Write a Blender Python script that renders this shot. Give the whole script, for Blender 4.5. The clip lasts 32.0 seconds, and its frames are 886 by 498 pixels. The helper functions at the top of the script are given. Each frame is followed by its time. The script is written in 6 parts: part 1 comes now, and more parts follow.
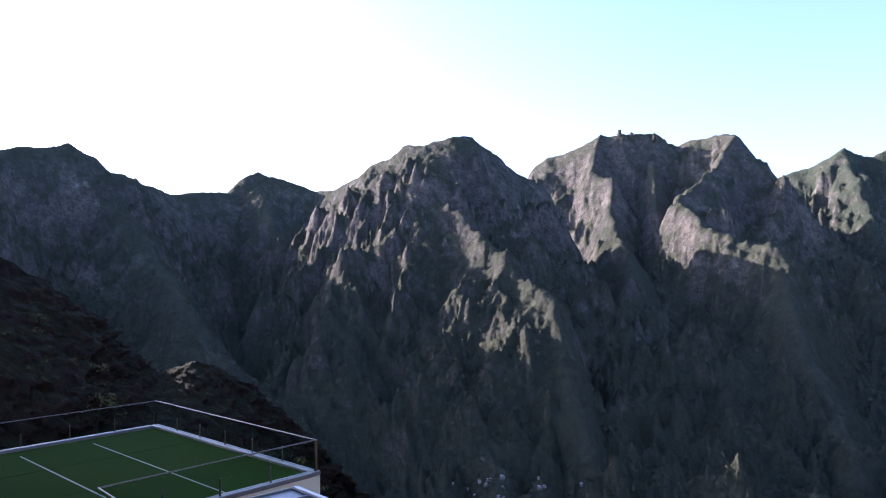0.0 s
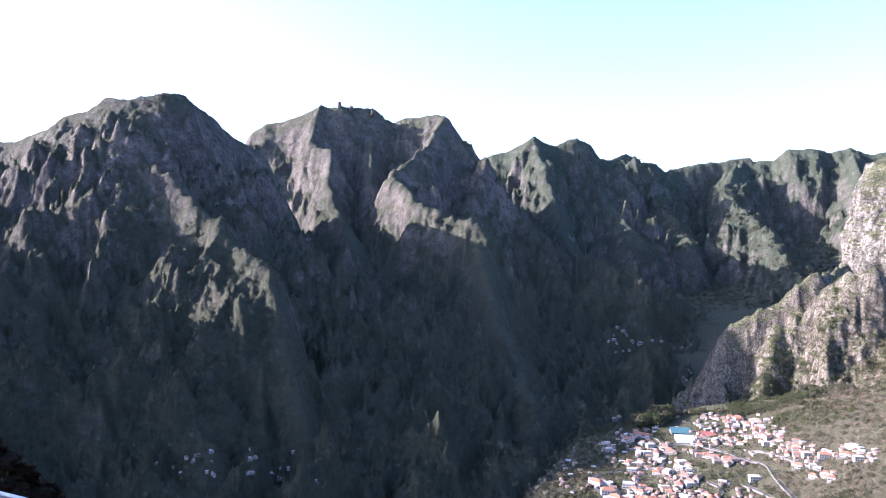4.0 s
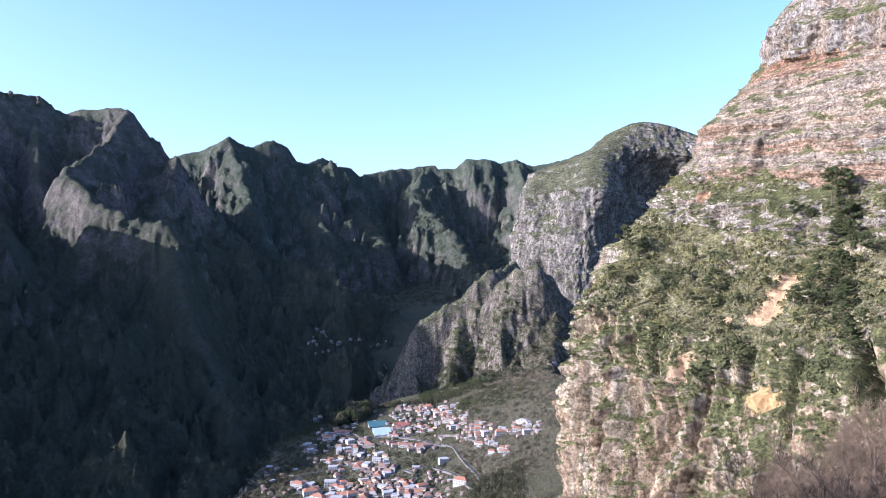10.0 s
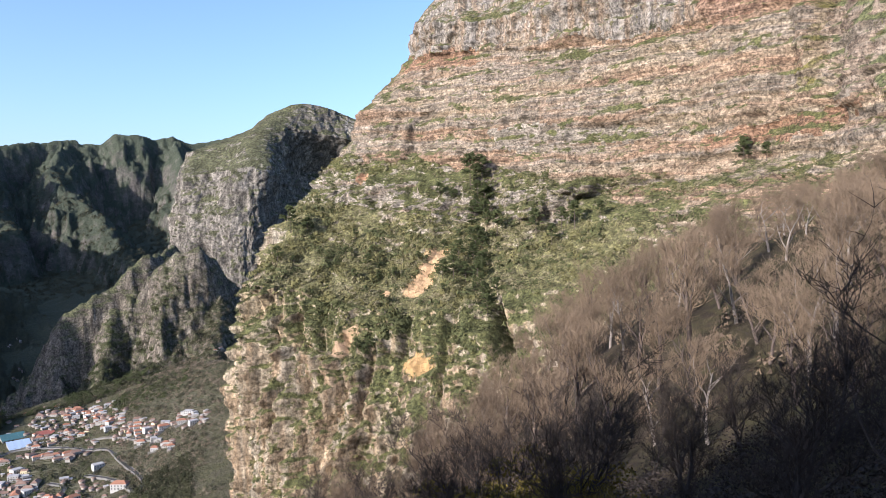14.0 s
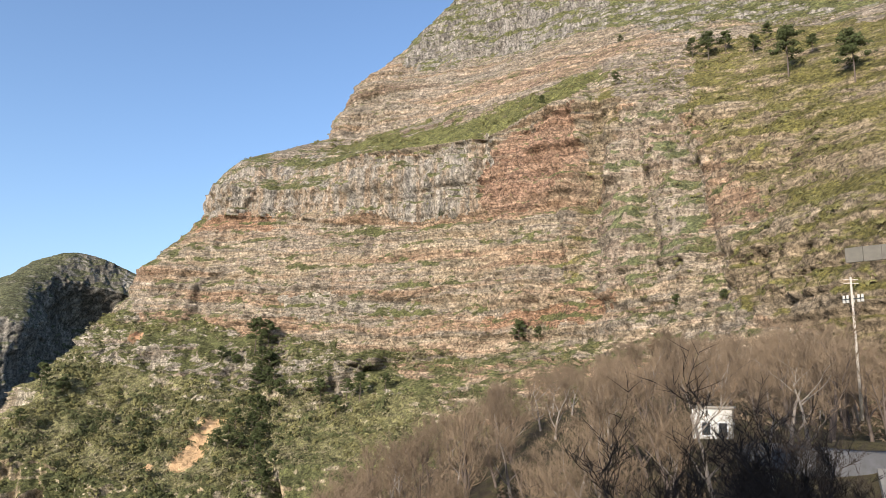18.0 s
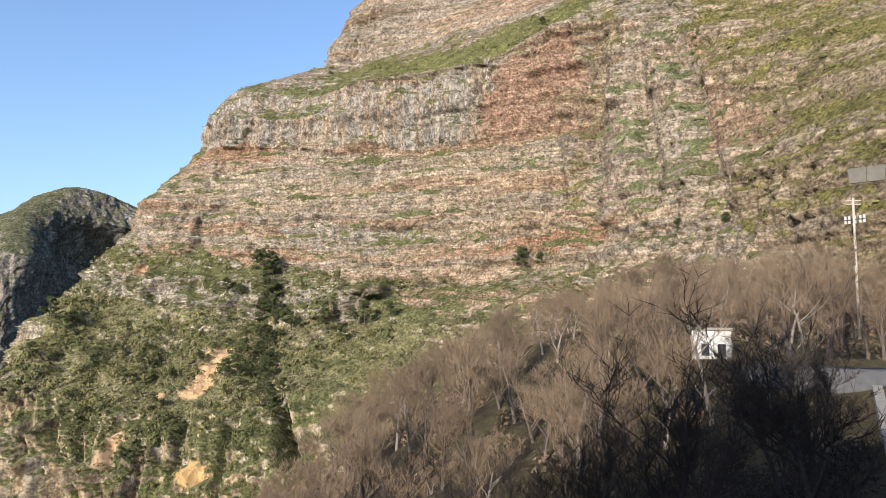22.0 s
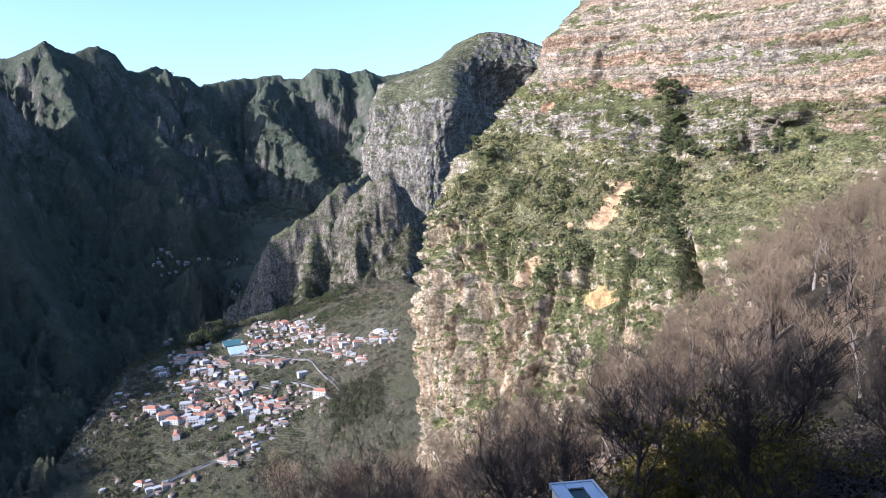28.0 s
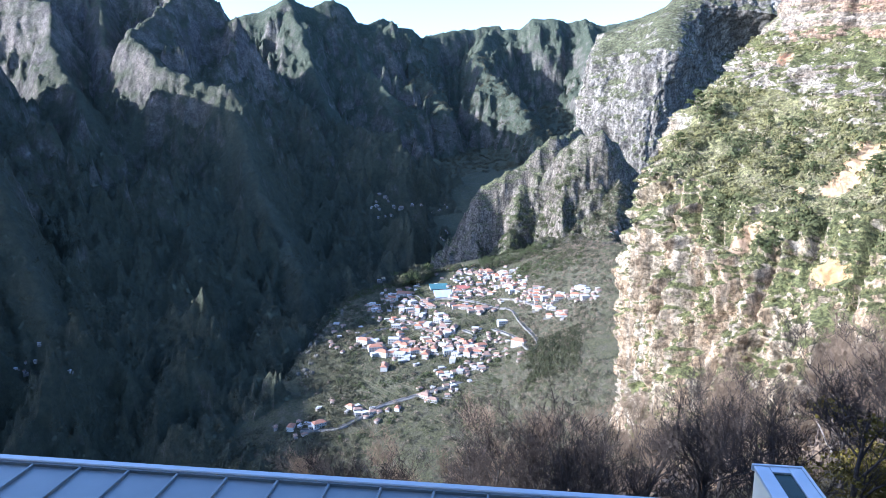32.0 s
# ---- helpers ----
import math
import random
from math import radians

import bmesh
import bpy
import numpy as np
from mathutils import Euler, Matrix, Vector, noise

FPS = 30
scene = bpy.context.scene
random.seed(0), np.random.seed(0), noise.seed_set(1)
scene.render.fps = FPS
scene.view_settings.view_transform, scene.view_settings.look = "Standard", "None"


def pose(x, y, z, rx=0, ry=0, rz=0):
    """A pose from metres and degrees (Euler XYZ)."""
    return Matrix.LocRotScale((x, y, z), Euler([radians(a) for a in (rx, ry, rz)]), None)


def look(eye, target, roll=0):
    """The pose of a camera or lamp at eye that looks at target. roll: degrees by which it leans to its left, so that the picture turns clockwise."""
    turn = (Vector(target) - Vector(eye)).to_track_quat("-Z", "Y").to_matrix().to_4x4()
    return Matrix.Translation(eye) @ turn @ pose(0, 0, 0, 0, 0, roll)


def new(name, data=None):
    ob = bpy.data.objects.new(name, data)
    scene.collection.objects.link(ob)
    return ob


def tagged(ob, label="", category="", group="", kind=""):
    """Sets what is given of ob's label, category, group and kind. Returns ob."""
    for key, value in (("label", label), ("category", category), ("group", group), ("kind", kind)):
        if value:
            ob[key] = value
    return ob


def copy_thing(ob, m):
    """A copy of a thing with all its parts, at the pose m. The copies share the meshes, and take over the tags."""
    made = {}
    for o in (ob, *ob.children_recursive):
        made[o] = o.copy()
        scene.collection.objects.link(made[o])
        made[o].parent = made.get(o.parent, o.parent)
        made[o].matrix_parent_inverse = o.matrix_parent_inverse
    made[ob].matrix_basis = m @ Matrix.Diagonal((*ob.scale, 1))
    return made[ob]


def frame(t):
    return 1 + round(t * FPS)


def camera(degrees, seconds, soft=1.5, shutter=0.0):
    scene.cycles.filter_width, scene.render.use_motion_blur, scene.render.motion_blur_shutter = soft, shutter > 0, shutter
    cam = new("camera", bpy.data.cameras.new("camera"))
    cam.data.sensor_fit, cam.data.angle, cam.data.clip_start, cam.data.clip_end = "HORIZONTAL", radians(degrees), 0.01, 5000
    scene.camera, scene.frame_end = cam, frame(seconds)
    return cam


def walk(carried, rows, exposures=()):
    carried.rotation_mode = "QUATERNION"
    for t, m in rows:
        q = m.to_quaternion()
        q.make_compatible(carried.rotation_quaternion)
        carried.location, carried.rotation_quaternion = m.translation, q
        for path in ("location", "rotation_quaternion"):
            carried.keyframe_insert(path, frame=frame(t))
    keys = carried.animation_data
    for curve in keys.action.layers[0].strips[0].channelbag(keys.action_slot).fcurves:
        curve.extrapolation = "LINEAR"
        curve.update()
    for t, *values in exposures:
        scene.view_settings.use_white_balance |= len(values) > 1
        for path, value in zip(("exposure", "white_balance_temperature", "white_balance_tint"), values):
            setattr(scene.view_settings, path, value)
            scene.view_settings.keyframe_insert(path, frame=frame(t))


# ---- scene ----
cam = camera(62.42, 32.0, soft=0.6)
EZ = 500.0                      # height of the viewer's eye; the gorge floor lies near zero


def aim(az, pitch, roll):
    """The viewer turns on the spot: bearing from +Y towards +X, pitch and roll in degrees."""
    a, p = radians(az), radians(pitch)
    eye = Vector((0, 0, EZ))
    return look(eye, eye + 100 * Vector((math.sin(a) * math.cos(p), math.cos(a) * math.cos(p), math.sin(p))), roll)


AIM = [
    (0, -42.60, 1.55, -0.55), (0.5, -41.23, 1.36, -0.78), (1, -39.33, 1.34, -0.30), (1.5, -35.90, 1.26, -0.11),
    (2, -33.23, 1.28, -0.49), (2.5, -30.30, 0.21, -0.23), (3, -27.41, 0.05, 0.66), (3.5, -23.92, -0.58, 0.76),
    (4, -20.71, -0.79, 0.73), (4.5, -16.98, -0.85, -0.02), (6.5, -7.45, -1.31, 0.49), (7, -5.97, -1.28, 0.48),
    (7.5, -4.39, -0.97, 0.43), (8, -2.71, -0.81, 0.62), (8.5, -1.12, -0.46, 0.38), (9, -0.00, -0.70, 0.25),
    (9.5, 1.32, -0.63, 0.34), (10, 2.58, -0.40, 0.10), (10.5, 4.59, -0.04, 0.29), (11, 6.11, 0.22, 0.33),
    (11.5, 8.07, -0.13, 0.50), (12, 11.14, -0.16, 0.82), (12.5, 14.62, -1.37, 1.05), (13, 18.80, -2.01, 0.32),
    (13.5, 23.84, -2.82, -0.99), (14, 28.37, -2.09, -0.90), (14.5, 31.21, -1.21, -0.39), (16.5, 38.20, 5.61, 0.08),
    (17, 39.89, 6.80, 0.82), (17.5, 42.25, 8.48, 1.03), (18, 44.68, 11.27, 1.46), (18.5, 45.22, 12.90, 1.09),
    (19, 45.38, 13.38, 0.94), (19.5, 45.41, 12.74, 0.89), (20, 45.29, 12.51, 0.81), (20.5, 45.17, 11.62, 0.99),
    (21, 45.45, 10.02, 1.10), (21.5, 45.67, 8.29, 0.55), (22, 44.65, 5.64, 0.45), (22.5, 42.57, 3.67, -0.21),
    (23, 39.87, 1.26, 0.08), (23.5, 37.67, -0.14, -0.41), (24, 34.25, -0.73, -0.23), (24.5, 31.22, -1.32, -0.78),
    (25, 28.24, -1.78, -0.48), (25.5, 25.62, -3.00, -0.33), (26, 22.59, -3.72, -0.56), (26.5, 19.63, -4.48, -0.57),
    (28.5, 12.33, -8.42, -0.58), (29, 10.56, -9.47, -0.11), (29.5, 9.35, -10.06, -0.09), (30, 7.40, -10.92, 0.06),
    (30.5, 4.23, -11.18, -0.87), (31, 2.84, -11.19, -0.56), (31.5, 0.55, -10.72, -0.63), (32, -2.19, -10.87, 0.33),
]
walk(cam, [(t, aim(az, p, r)) for t, az, p, r in AIM], exposures=[(0.0, 1.7, 5700, 31), (4.0, 2.0, 5600, 30), (9.0, 1.38, 5300, 27), (13.0, 1.0, 5700, 20), (19.0, 0.68, 6400, 12), (23.0, 0.82, 6150, 14), (26.0, 1.03, 5700, 17), (29.0, 1.45, 5250, 19), (32.0, 1.9, 5000, 16)])

# ---- light ----
SUN_AZ, SUN_EL = -103.5, 21.9
world = bpy.data.worlds.new("sky")
scene.world = world
world.use_nodes = True
wn = world.node_tree.nodes
sky = wn.new("ShaderNodeTexSky")
sky.sky_type = "NISHITA"
sky.sun_disc = False
sky.sun_elevation = radians(SUN_EL)
sky.sun_rotation = radians(SUN_AZ)
sky.air_density, sky.dust_density, sky.ozone_density = 1.0, 1.8, 3.2
wn["Background"].inputs["Strength"].default_value = 0.15
world.node_tree.links.new(sky.outputs["Color"], wn["Background"].inputs["Color"])
sun = new("sun", bpy.data.lights.new("sun", "SUN"))
sun.data.energy, sun.data.angle, sun.data.color = 5.0, radians(0.5), (1.0, 0.91, 0.77)
a, e = radians(SUN_AZ), radians(SUN_EL)
sun.matrix_world = look((math.sin(a) * math.cos(e) * 900, math.cos(a) * math.cos(e) * 900, EZ + math.sin(e) * 900), (0, 0, EZ))

# ---- materials ----
def material(name):
    m = bpy.data.materials.new(name)
    m.use_nodes = True
    nt = m.node_tree
    return m, nt, nt.nodes["Principled BSDF"]


def node(nt, kind, **values):
    n = nt.nodes.new("ShaderNode" + kind)
    for k, v in values.items():
        n.inputs[k.replace("_", " ")].default_value = v
    return n


def noise_fac(nt, coord, scale, detail=6.0, rough=0.6, lo=0.4, hi=0.6):
    n = node(nt, "TexNoise", Scale=scale, Detail=detail, Roughness=rough)
    nt.links.new(coord, n.inputs["Vector"])
    r = node(nt, "MapRange")
    r.inputs[1].default_value, r.inputs[2].default_value = lo, hi
    nt.links.new(n.outputs["Fac"], r.inputs[0])
    return r.outputs[0]


def mix(nt, fac, a, b):
    n = nt.nodes.new("ShaderNodeMix")
    n.data_type = "RGBA"
    for sock, v in ((n.inputs["Factor"], fac), (n.inputs["A"], a), (n.inputs["B"], b)):
        if isinstance(v, (float, int)):
            sock.default_value = v
        elif isinstance(v, tuple):
            sock.default_value = (*v, 1)
        else:
            nt.links.new(v, sock)
    return n.outputs["Result"]


def math_node(nt, op, a, b):
    n = nt.nodes.new("ShaderNodeMath")
    n.operation = op
    n.use_clamp = True
    for i, v in enumerate((a, b)):
        if isinstance(v, (float, int)):
            n.inputs[i].default_value = v
        else:
            nt.links.new(v, n.inputs[i])
    return n.outputs[0]


def bump(nt, bsdf, height, strength, distance):
    b = node(nt, "Bump", Strength=strength, Distance=distance)
    nt.links.new(height, b.inputs["Height"])
    nt.links.new(b.outputs["Normal"], bsdf.inputs["Normal"])


def terrain_mat(name, rock, rock2, green, green2, scale, veg_lo, veg_hi, relief=4.0, low=None):
    """Rock with plants where it is less steep: two rocks and two greens in patches."""
    m, nt, bs = material(name)
    geo = nt.nodes.new("ShaderNodeNewGeometry")
    pos = geo.outputs["Position"]
    big = noise_fac(nt, pos, scale, 8, 0.62, 0.38, 0.62)
    fine = noise_fac(nt, pos, scale * 9, 8, 0.72, 0.34, 0.62)
    col = mix(nt, big, rock, rock2)
    dark = mix(nt, 0.6, col, (0.015, 0.015, 0.015))
    col = mix(nt, fine, dark, col)
    grit = noise_fac(nt, pos, scale * 34, 5, 0.7, 0.40, 0.56)
    col = mix(nt, grit, mix(nt, 0.4, col, (0.02, 0.018, 0.015)), col)
    xyz = node(nt, "SeparateXYZ")
    nt.links.new(geo.outputs["Normal"], xyz.inputs[0])
    patch = noise_fac(nt, pos, scale * 3, 9, 0.72, 0.25, 0.75)
    s = nt.nodes.new("ShaderNodeMath")
    s.operation = "MULTIPLY_ADD"
    nt.links.new(patch, s.inputs[0])
    s.inputs[1].default_value = 0.7
    if low:
        # plants grow thicker towards the valley
        alt = node(nt, "SeparateXYZ")
        nt.links.new(pos, alt.inputs[0])
        zone = node(nt, "MapRange")
        zone.inputs[1].default_value, zone.inputs[2].default_value, zone.inputs[3].default_value, zone.inputs[4].default_value = low[0], low[1], low[2], 0.0
        nt.links.new(alt.outputs["Z"], zone.inputs[0])
        add = nt.nodes.new("ShaderNodeMath")
        nt.links.new(zone.outputs[0], add.inputs[0])
        nt.links.new(xyz.outputs["Z"], add.inputs[1])
        nt.links.new(add.outputs[0], s.inputs[2])
    else:
        nt.links.new(xyz.outputs["Z"], s.inputs[2])
    veg = node(nt, "MapRange")
    veg.inputs[1].default_value, veg.inputs[2].default_value = veg_lo, veg_hi
    nt.links.new(s.outputs[0], veg.inputs[0])
    leaf = mix(nt, noise_fac(nt, pos, scale * 14, 6, 0.75, 0.3, 0.7), green, green2)
    col = mix(nt, veg.outputs[0], col, leaf)
    nt.links.new(col, bs.inputs["Base Color"])
    bs.inputs["Roughness"].default_value = 0.95
    bs.inputs["Specular IOR Level"].default_value = 0.15
    bump(nt, bs, fine, 1.0, relief)
    return m


def scaled(nt, col, fac):
    """A colour times a grey value."""
    n = nt.nodes.new("ShaderNodeVectorMath")
    n.operation = "SCALE"
    nt.links.new(col, n.inputs[0])
    nt.links.new(fac, n.inputs["Scale"])
    return n.outputs[0]


def spread(nt, value, lo, hi, out_lo, out_hi):
    r = node(nt, "MapRange")
    for i, v in enumerate((lo, hi, out_lo, out_hi), 1):
        r.inputs[i].default_value = v
    nt.links.new(value, r.inputs[0])
    return r.outputs[0]


def stretched(nt, vec, scale, shift=(0, 0, 0)):
    mp = node(nt, "Mapping")
    mp.inputs["Scale"].default_value, mp.inputs["Location"].default_value = scale, shift
    nt.links.new(vec, mp.inputs["Vector"])
    return mp.outputs["Vector"]


def noise_of(nt, vec, scale, detail=5.0, rough=0.6):
    n = node(nt, "TexNoise", Scale=scale, Detail=detail, Roughness=rough)
    nt.links.new(vec, n.inputs["Vector"])
    return n.outputs["Fac"]


def rock_mat(name, tones, bed=0.1, thin=0.9, upright=False, block=0.22, grain=1.1, plants=(0.56, 0.64), greens=((0.115, 0.115, 0.045), (0.052, 0.056, 0.024)), lean=0.35, streak=0.0, relief=1.2, sway=5.0, size=1.0):
    """Bedded or columnar rock: broad bands of several tones, thin beds, broken blocks with cracks, grain, pale streaks, plants on what is less steep."""
    m, nt, bs = material(name)
    geo = nt.nodes.new("ShaderNodeNewGeometry")
    pos = geo.outputs["Position"]
    if size != 1.0:
        pos = stretched(nt, pos, (1 / size,) * 3)
    wave = node(nt, "TexNoise", Scale=0.018, Detail=4.0)
    nt.links.new(pos, wave.inputs["Vector"])
    bent = nt.nodes.new("ShaderNodeVectorMath")
    bent.operation = "MULTIPLY_ADD"
    nt.links.new(wave.outputs["Color"], bent.inputs[0])
    bent.inputs[1].default_value = (sway, sway, 0) if upright else (0, 0, sway * 2)
    nt.links.new(pos, bent.inputs[2])
    p = bent.outputs[0]
    flat = (lambda f, k: (f, f, f * k)) if upright else (lambda f, k: (f * k, f * k, f))
    ramp = nt.nodes.new("ShaderNodeValToRGB")
    el = ramp.color_ramp.elements
    while len(el) < len(tones):
        el.new(0.5)
    for i, tone in enumerate(tones):
        el[i].position = 0.32 + 0.36 * i / (len(tones) - 1)
        el[i].color = (*tone, 1)
    nt.links.new(noise_of(nt, stretched(nt, p, flat(bed, 0.07)), 1.0, 6, 0.62), ramp.inputs["Fac"])
    beds = noise_of(nt, stretched(nt, p, flat(thin, 0.06), (31, 7, 3)), 1.0, 5, 0.65)
    fine_beds = noise_of(nt, stretched(nt, p, flat(thin * 2.7, 0.1), (3, 17, 9)), 1.0, 3, 0.6)
    cells = nt.nodes.new("ShaderNodeTexVoronoi")
    cells.inputs["Scale"].default_value = 1.0
    bv = stretched(nt, p, (block, block, block * (0.35 if upright else 1.9)))
    nt.links.new(bv, cells.inputs["Vector"])
    shade = node(nt, "SeparateColor")
    nt.links.new(cells.outputs["Color"], shade.inputs[0])
    edge = nt.nodes.new("ShaderNodeTexVoronoi")
    edge.feature = "DISTANCE_TO_EDGE"
    edge.inputs["Scale"].default_value = 1.0
    nt.links.new(bv, edge.inputs["Vector"])
    coarse = noise_of(nt, pos, grain * 0.22, 7, 0.7)
    speck = noise_of(nt, pos, grain * 0.75, 6, 0.8)
    col = ramp.outputs["Color"]
    col = scaled(nt, col, spread(nt, beds, 0.38, 0.62, 0.68, 1.18))
    col = scaled(nt, col, spread(nt, fine_beds, 0.38, 0.62, 0.76, 1.14))
    col = scaled(nt, col, spread(nt, shade.outputs[0], 0, 1, 0.84, 1.13))
    col = scaled(nt, col, spread(nt, edge.outputs["Distance"], 0.0, 0.1, 0.62, 1.0))
    col = scaled(nt, col, spread(nt, coarse, 0.36, 0.64, 0.78, 1.16))
    col = scaled(nt, col, spread(nt, speck, 0.42, 0.58, 0.46, 1.38))
    if streak:
        pale = spread(nt, noise_of(nt, stretched(nt, pos, (0.3, 0.3, 0.02)), 1.0, 4, 0.6), 0.56, 0.68, 0.0, streak)
        col = mix(nt, pale, col, tuple(min(0.6, v * 1.25) for v in tones[-1]))
    xyz = node(nt, "SeparateXYZ")
    nt.links.new(geo.outputs["Normal"], xyz.inputs[0])
    patch = noise_of(nt, stretched(nt, p, (0.05, 0.05, 0.16)), 1.0, 9, 0.74)
    clump = nt.nodes.new("ShaderNodeMath")
    clump.operation = "MULTIPLY_ADD"
    nt.links.new(xyz.outputs["Z"], clump.inputs[0])
    clump.inputs[1].default_value = lean
    nt.links.new(patch, clump.inputs[2])
    leaf = mix(nt, spread(nt, noise_of(nt, pos, grain * 0.8, 5, 0.75), 0.36, 0.62, 0, 1), greens[0], greens[1])
    leaf = scaled(nt, leaf, spread(nt, noise_of(nt, pos, grain * 0.13, 4, 0.6), 0.35, 0.65, 0.7, 1.35))
    leaf = scaled(nt, leaf, spread(nt, speck, 0.42, 0.58, 0.5, 1.5))
    col = mix(nt, spread(nt, clump.outputs[0], plants[0] + 0.06, plants[1] + 0.06, 0, 1), col, leaf)
    nt.links.new(col, bs.inputs["Base Color"])
    bs.inputs["Roughness"].default_value = 0.95
    bs.inputs["Specular IOR Level"].default_value = 0.15
    up = nt.nodes.new("ShaderNodeMath")
    up.operation = "MULTIPLY_ADD"
    nt.links.new(speck, up.inputs[0])
    up.inputs[1].default_value = 0.8
    nt.links.new(beds, up.inputs[2])
    bump(nt, bs, up.outputs[0], 0.9, relief * size)
    return m


def plain_mat(name, col, col2=None, scale=3.0, rough=0.7, metal=0.0, relief=0.0, gloss=0.5):
    """A material of one colour that varies a little in patches and grain."""
    m, nt, bs = material(name)
    tc = nt.nodes.new("ShaderNodeTexCoord")
    oi = nt.nodes.new("ShaderNodeObjectInfo")
    col2 = col2 or tuple(c * 0.75 for c in col)
    g = noise_fac(nt, tc.outputs["Object"], scale, 6, 0.65, 0.3, 0.7)
    c = mix(nt, g, col, col2)
    c = mix(nt, math_node(nt, "MULTIPLY", oi.outputs["Random"], 0.35), c, tuple(v * 0.7 for v in col))
    nt.links.new(c, bs.inputs["Base Color"])
    bs.inputs["Roughness"].default_value, bs.inputs["Metallic"].default_value = rough, metal
    bs.inputs["Specular IOR Level"].default_value = gloss
    if relief:
        bump(nt, bs, g, 0.5, relief)
    return m


M_FAR = terrain_mat("far mountain rock and scrub", (0.30, 0.26, 0.22), (0.19, 0.17, 0.155), (0.10, 0.105, 0.065), (0.055, 0.062, 0.045), 0.006, 0.62, 1.05, relief=7.0, low=(250.0, 640.0, 0.5))
M_FOREST = terrain_mat("far wooded slopes", (0.30, 0.27, 0.23), (0.19, 0.17, 0.155), (0.10, 0.115, 0.075), (0.048, 0.06, 0.045), 0.007, 0.5, 0.9, relief=8.0)
M_VALLEY = terrain_mat("valley scrub and terraces", (0.22, 0.19, 0.15), (0.14, 0.12, 0.095), (0.08, 0.085, 0.05), (0.042, 0.048, 0.032), 0.012, 0.7, 1.1, relief=2.0)
M_HILL = terrain_mat("terraced hill with grass and scrub", (0.25, 0.22, 0.17), (0.15, 0.13, 0.105), (0.125, 0.12, 0.06), (0.055, 0.056, 0.034), 0.03, 0.85, 1.35, relief=2.5)
M_GREY = rock_mat("grey basalt cliff", ((0.14, 0.125, 0.105), (0.185, 0.168, 0.142), (0.16, 0.145, 0.122), (0.215, 0.196, 0.166)), 0.03, 0.12, True, 0.08, 0.5, (0.60, 0.70), ((0.085, 0.085, 0.043), (0.045, 0.047, 0.028)), 0.4, 0.2, 1.0, 14.0, 2.4)
M_CRAG = rock_mat("brown-grey crag with scrub", ((0.105, 0.09, 0.072), (0.165, 0.145, 0.115), (0.13, 0.11, 0.086), (0.205, 0.182, 0.145)), 0.05, 0.2, True, 0.1, 0.6, (0.56, 0.67), ((0.085, 0.085, 0.042), (0.042, 0.046, 0.026)), 0.3, 0.2, 1.0, 10.0, 1.6)
M_CLIFF = rock_mat("layered red and ochre cliff", ((0.20, 0.148, 0.108), (0.305, 0.225, 0.155), (0.25, 0.165, 0.108), (0.305, 0.225, 0.155), (0.245, 0.21, 0.168), (0.315, 0.255, 0.18), (0.305, 0.225, 0.155), (0.25, 0.165, 0.108)), 0.085, 0.55, False, 0.2, 1.1, (0.57, 0.635), lean=0.25, streak=0.25)
M_COLUMN = rock_mat("grey columnar basalt", ((0.19, 0.17, 0.148), (0.285, 0.26, 0.225), (0.245, 0.21, 0.168), (0.305, 0.225, 0.155), (0.35, 0.31, 0.255)), 0.16, 0.5, True, 0.3, 1.1, (0.6, 0.66), lean=0.3, streak=0.5)
M_TOPCRAG = rock_mat("grey rock of the upper crag", ((0.159, 0.143, 0.127), (0.245, 0.225, 0.201), (0.195, 0.175, 0.152), (0.292, 0.268, 0.237)), 0.12, 0.4, True, 0.25, 1.0, (0.55, 0.63), lean=0.35, streak=0.4)
M_UPPER = rock_mat("brown weathered rock with tufts", ((0.20, 0.148, 0.108), (0.255, 0.205, 0.15), (0.245, 0.21, 0.168), (0.305, 0.225, 0.155), (0.245, 0.175, 0.125)), 0.09, 0.5, False, 0.22, 1.1, (0.57, 0.66), lean=0.15)
M_LEDGE = rock_mat("grassy ledge with scattered rock", ((0.187, 0.163, 0.128), (0.249, 0.213, 0.170), (0.215, 0.175, 0.132)), 0.12, 0.6, False, 0.25, 1.1, (0.46, 0.56), ((0.136, 0.136, 0.047), (0.061, 0.065, 0.026)), lean=0.35)
M_BAND = rock_mat("banded grey rock with moss", ((0.26, 0.23, 0.18), (0.35, 0.31, 0.25), (0.245, 0.21, 0.168), (0.305, 0.225, 0.155)), 0.2, 0.9, False, 0.3, 1.2, (0.55, 0.62), lean=0.35)
M_PROM = rock_mat("shrubs and grass on pale rock", ((0.30, 0.255, 0.185), (0.38, 0.335, 0.255), (0.33, 0.265, 0.185), (0.41, 0.365, 0.285)), 0.06, 0.4, True, 0.25, 1.2, (0.515, 0.615), ((0.18, 0.165, 0.075), (0.088, 0.085, 0.04)), lean=0.35)
M_OCHRE = rock_mat("pale ochre rock face", ((0.25, 0.19, 0.125), (0.36, 0.305, 0.22), (0.31, 0.225, 0.14), (0.39, 0.34, 0.255), (0.30, 0.25, 0.185)), 0.06, 0.2, True, 0.14, 1.1, (0.56, 0.64), lean=0.35, streak=0.3)
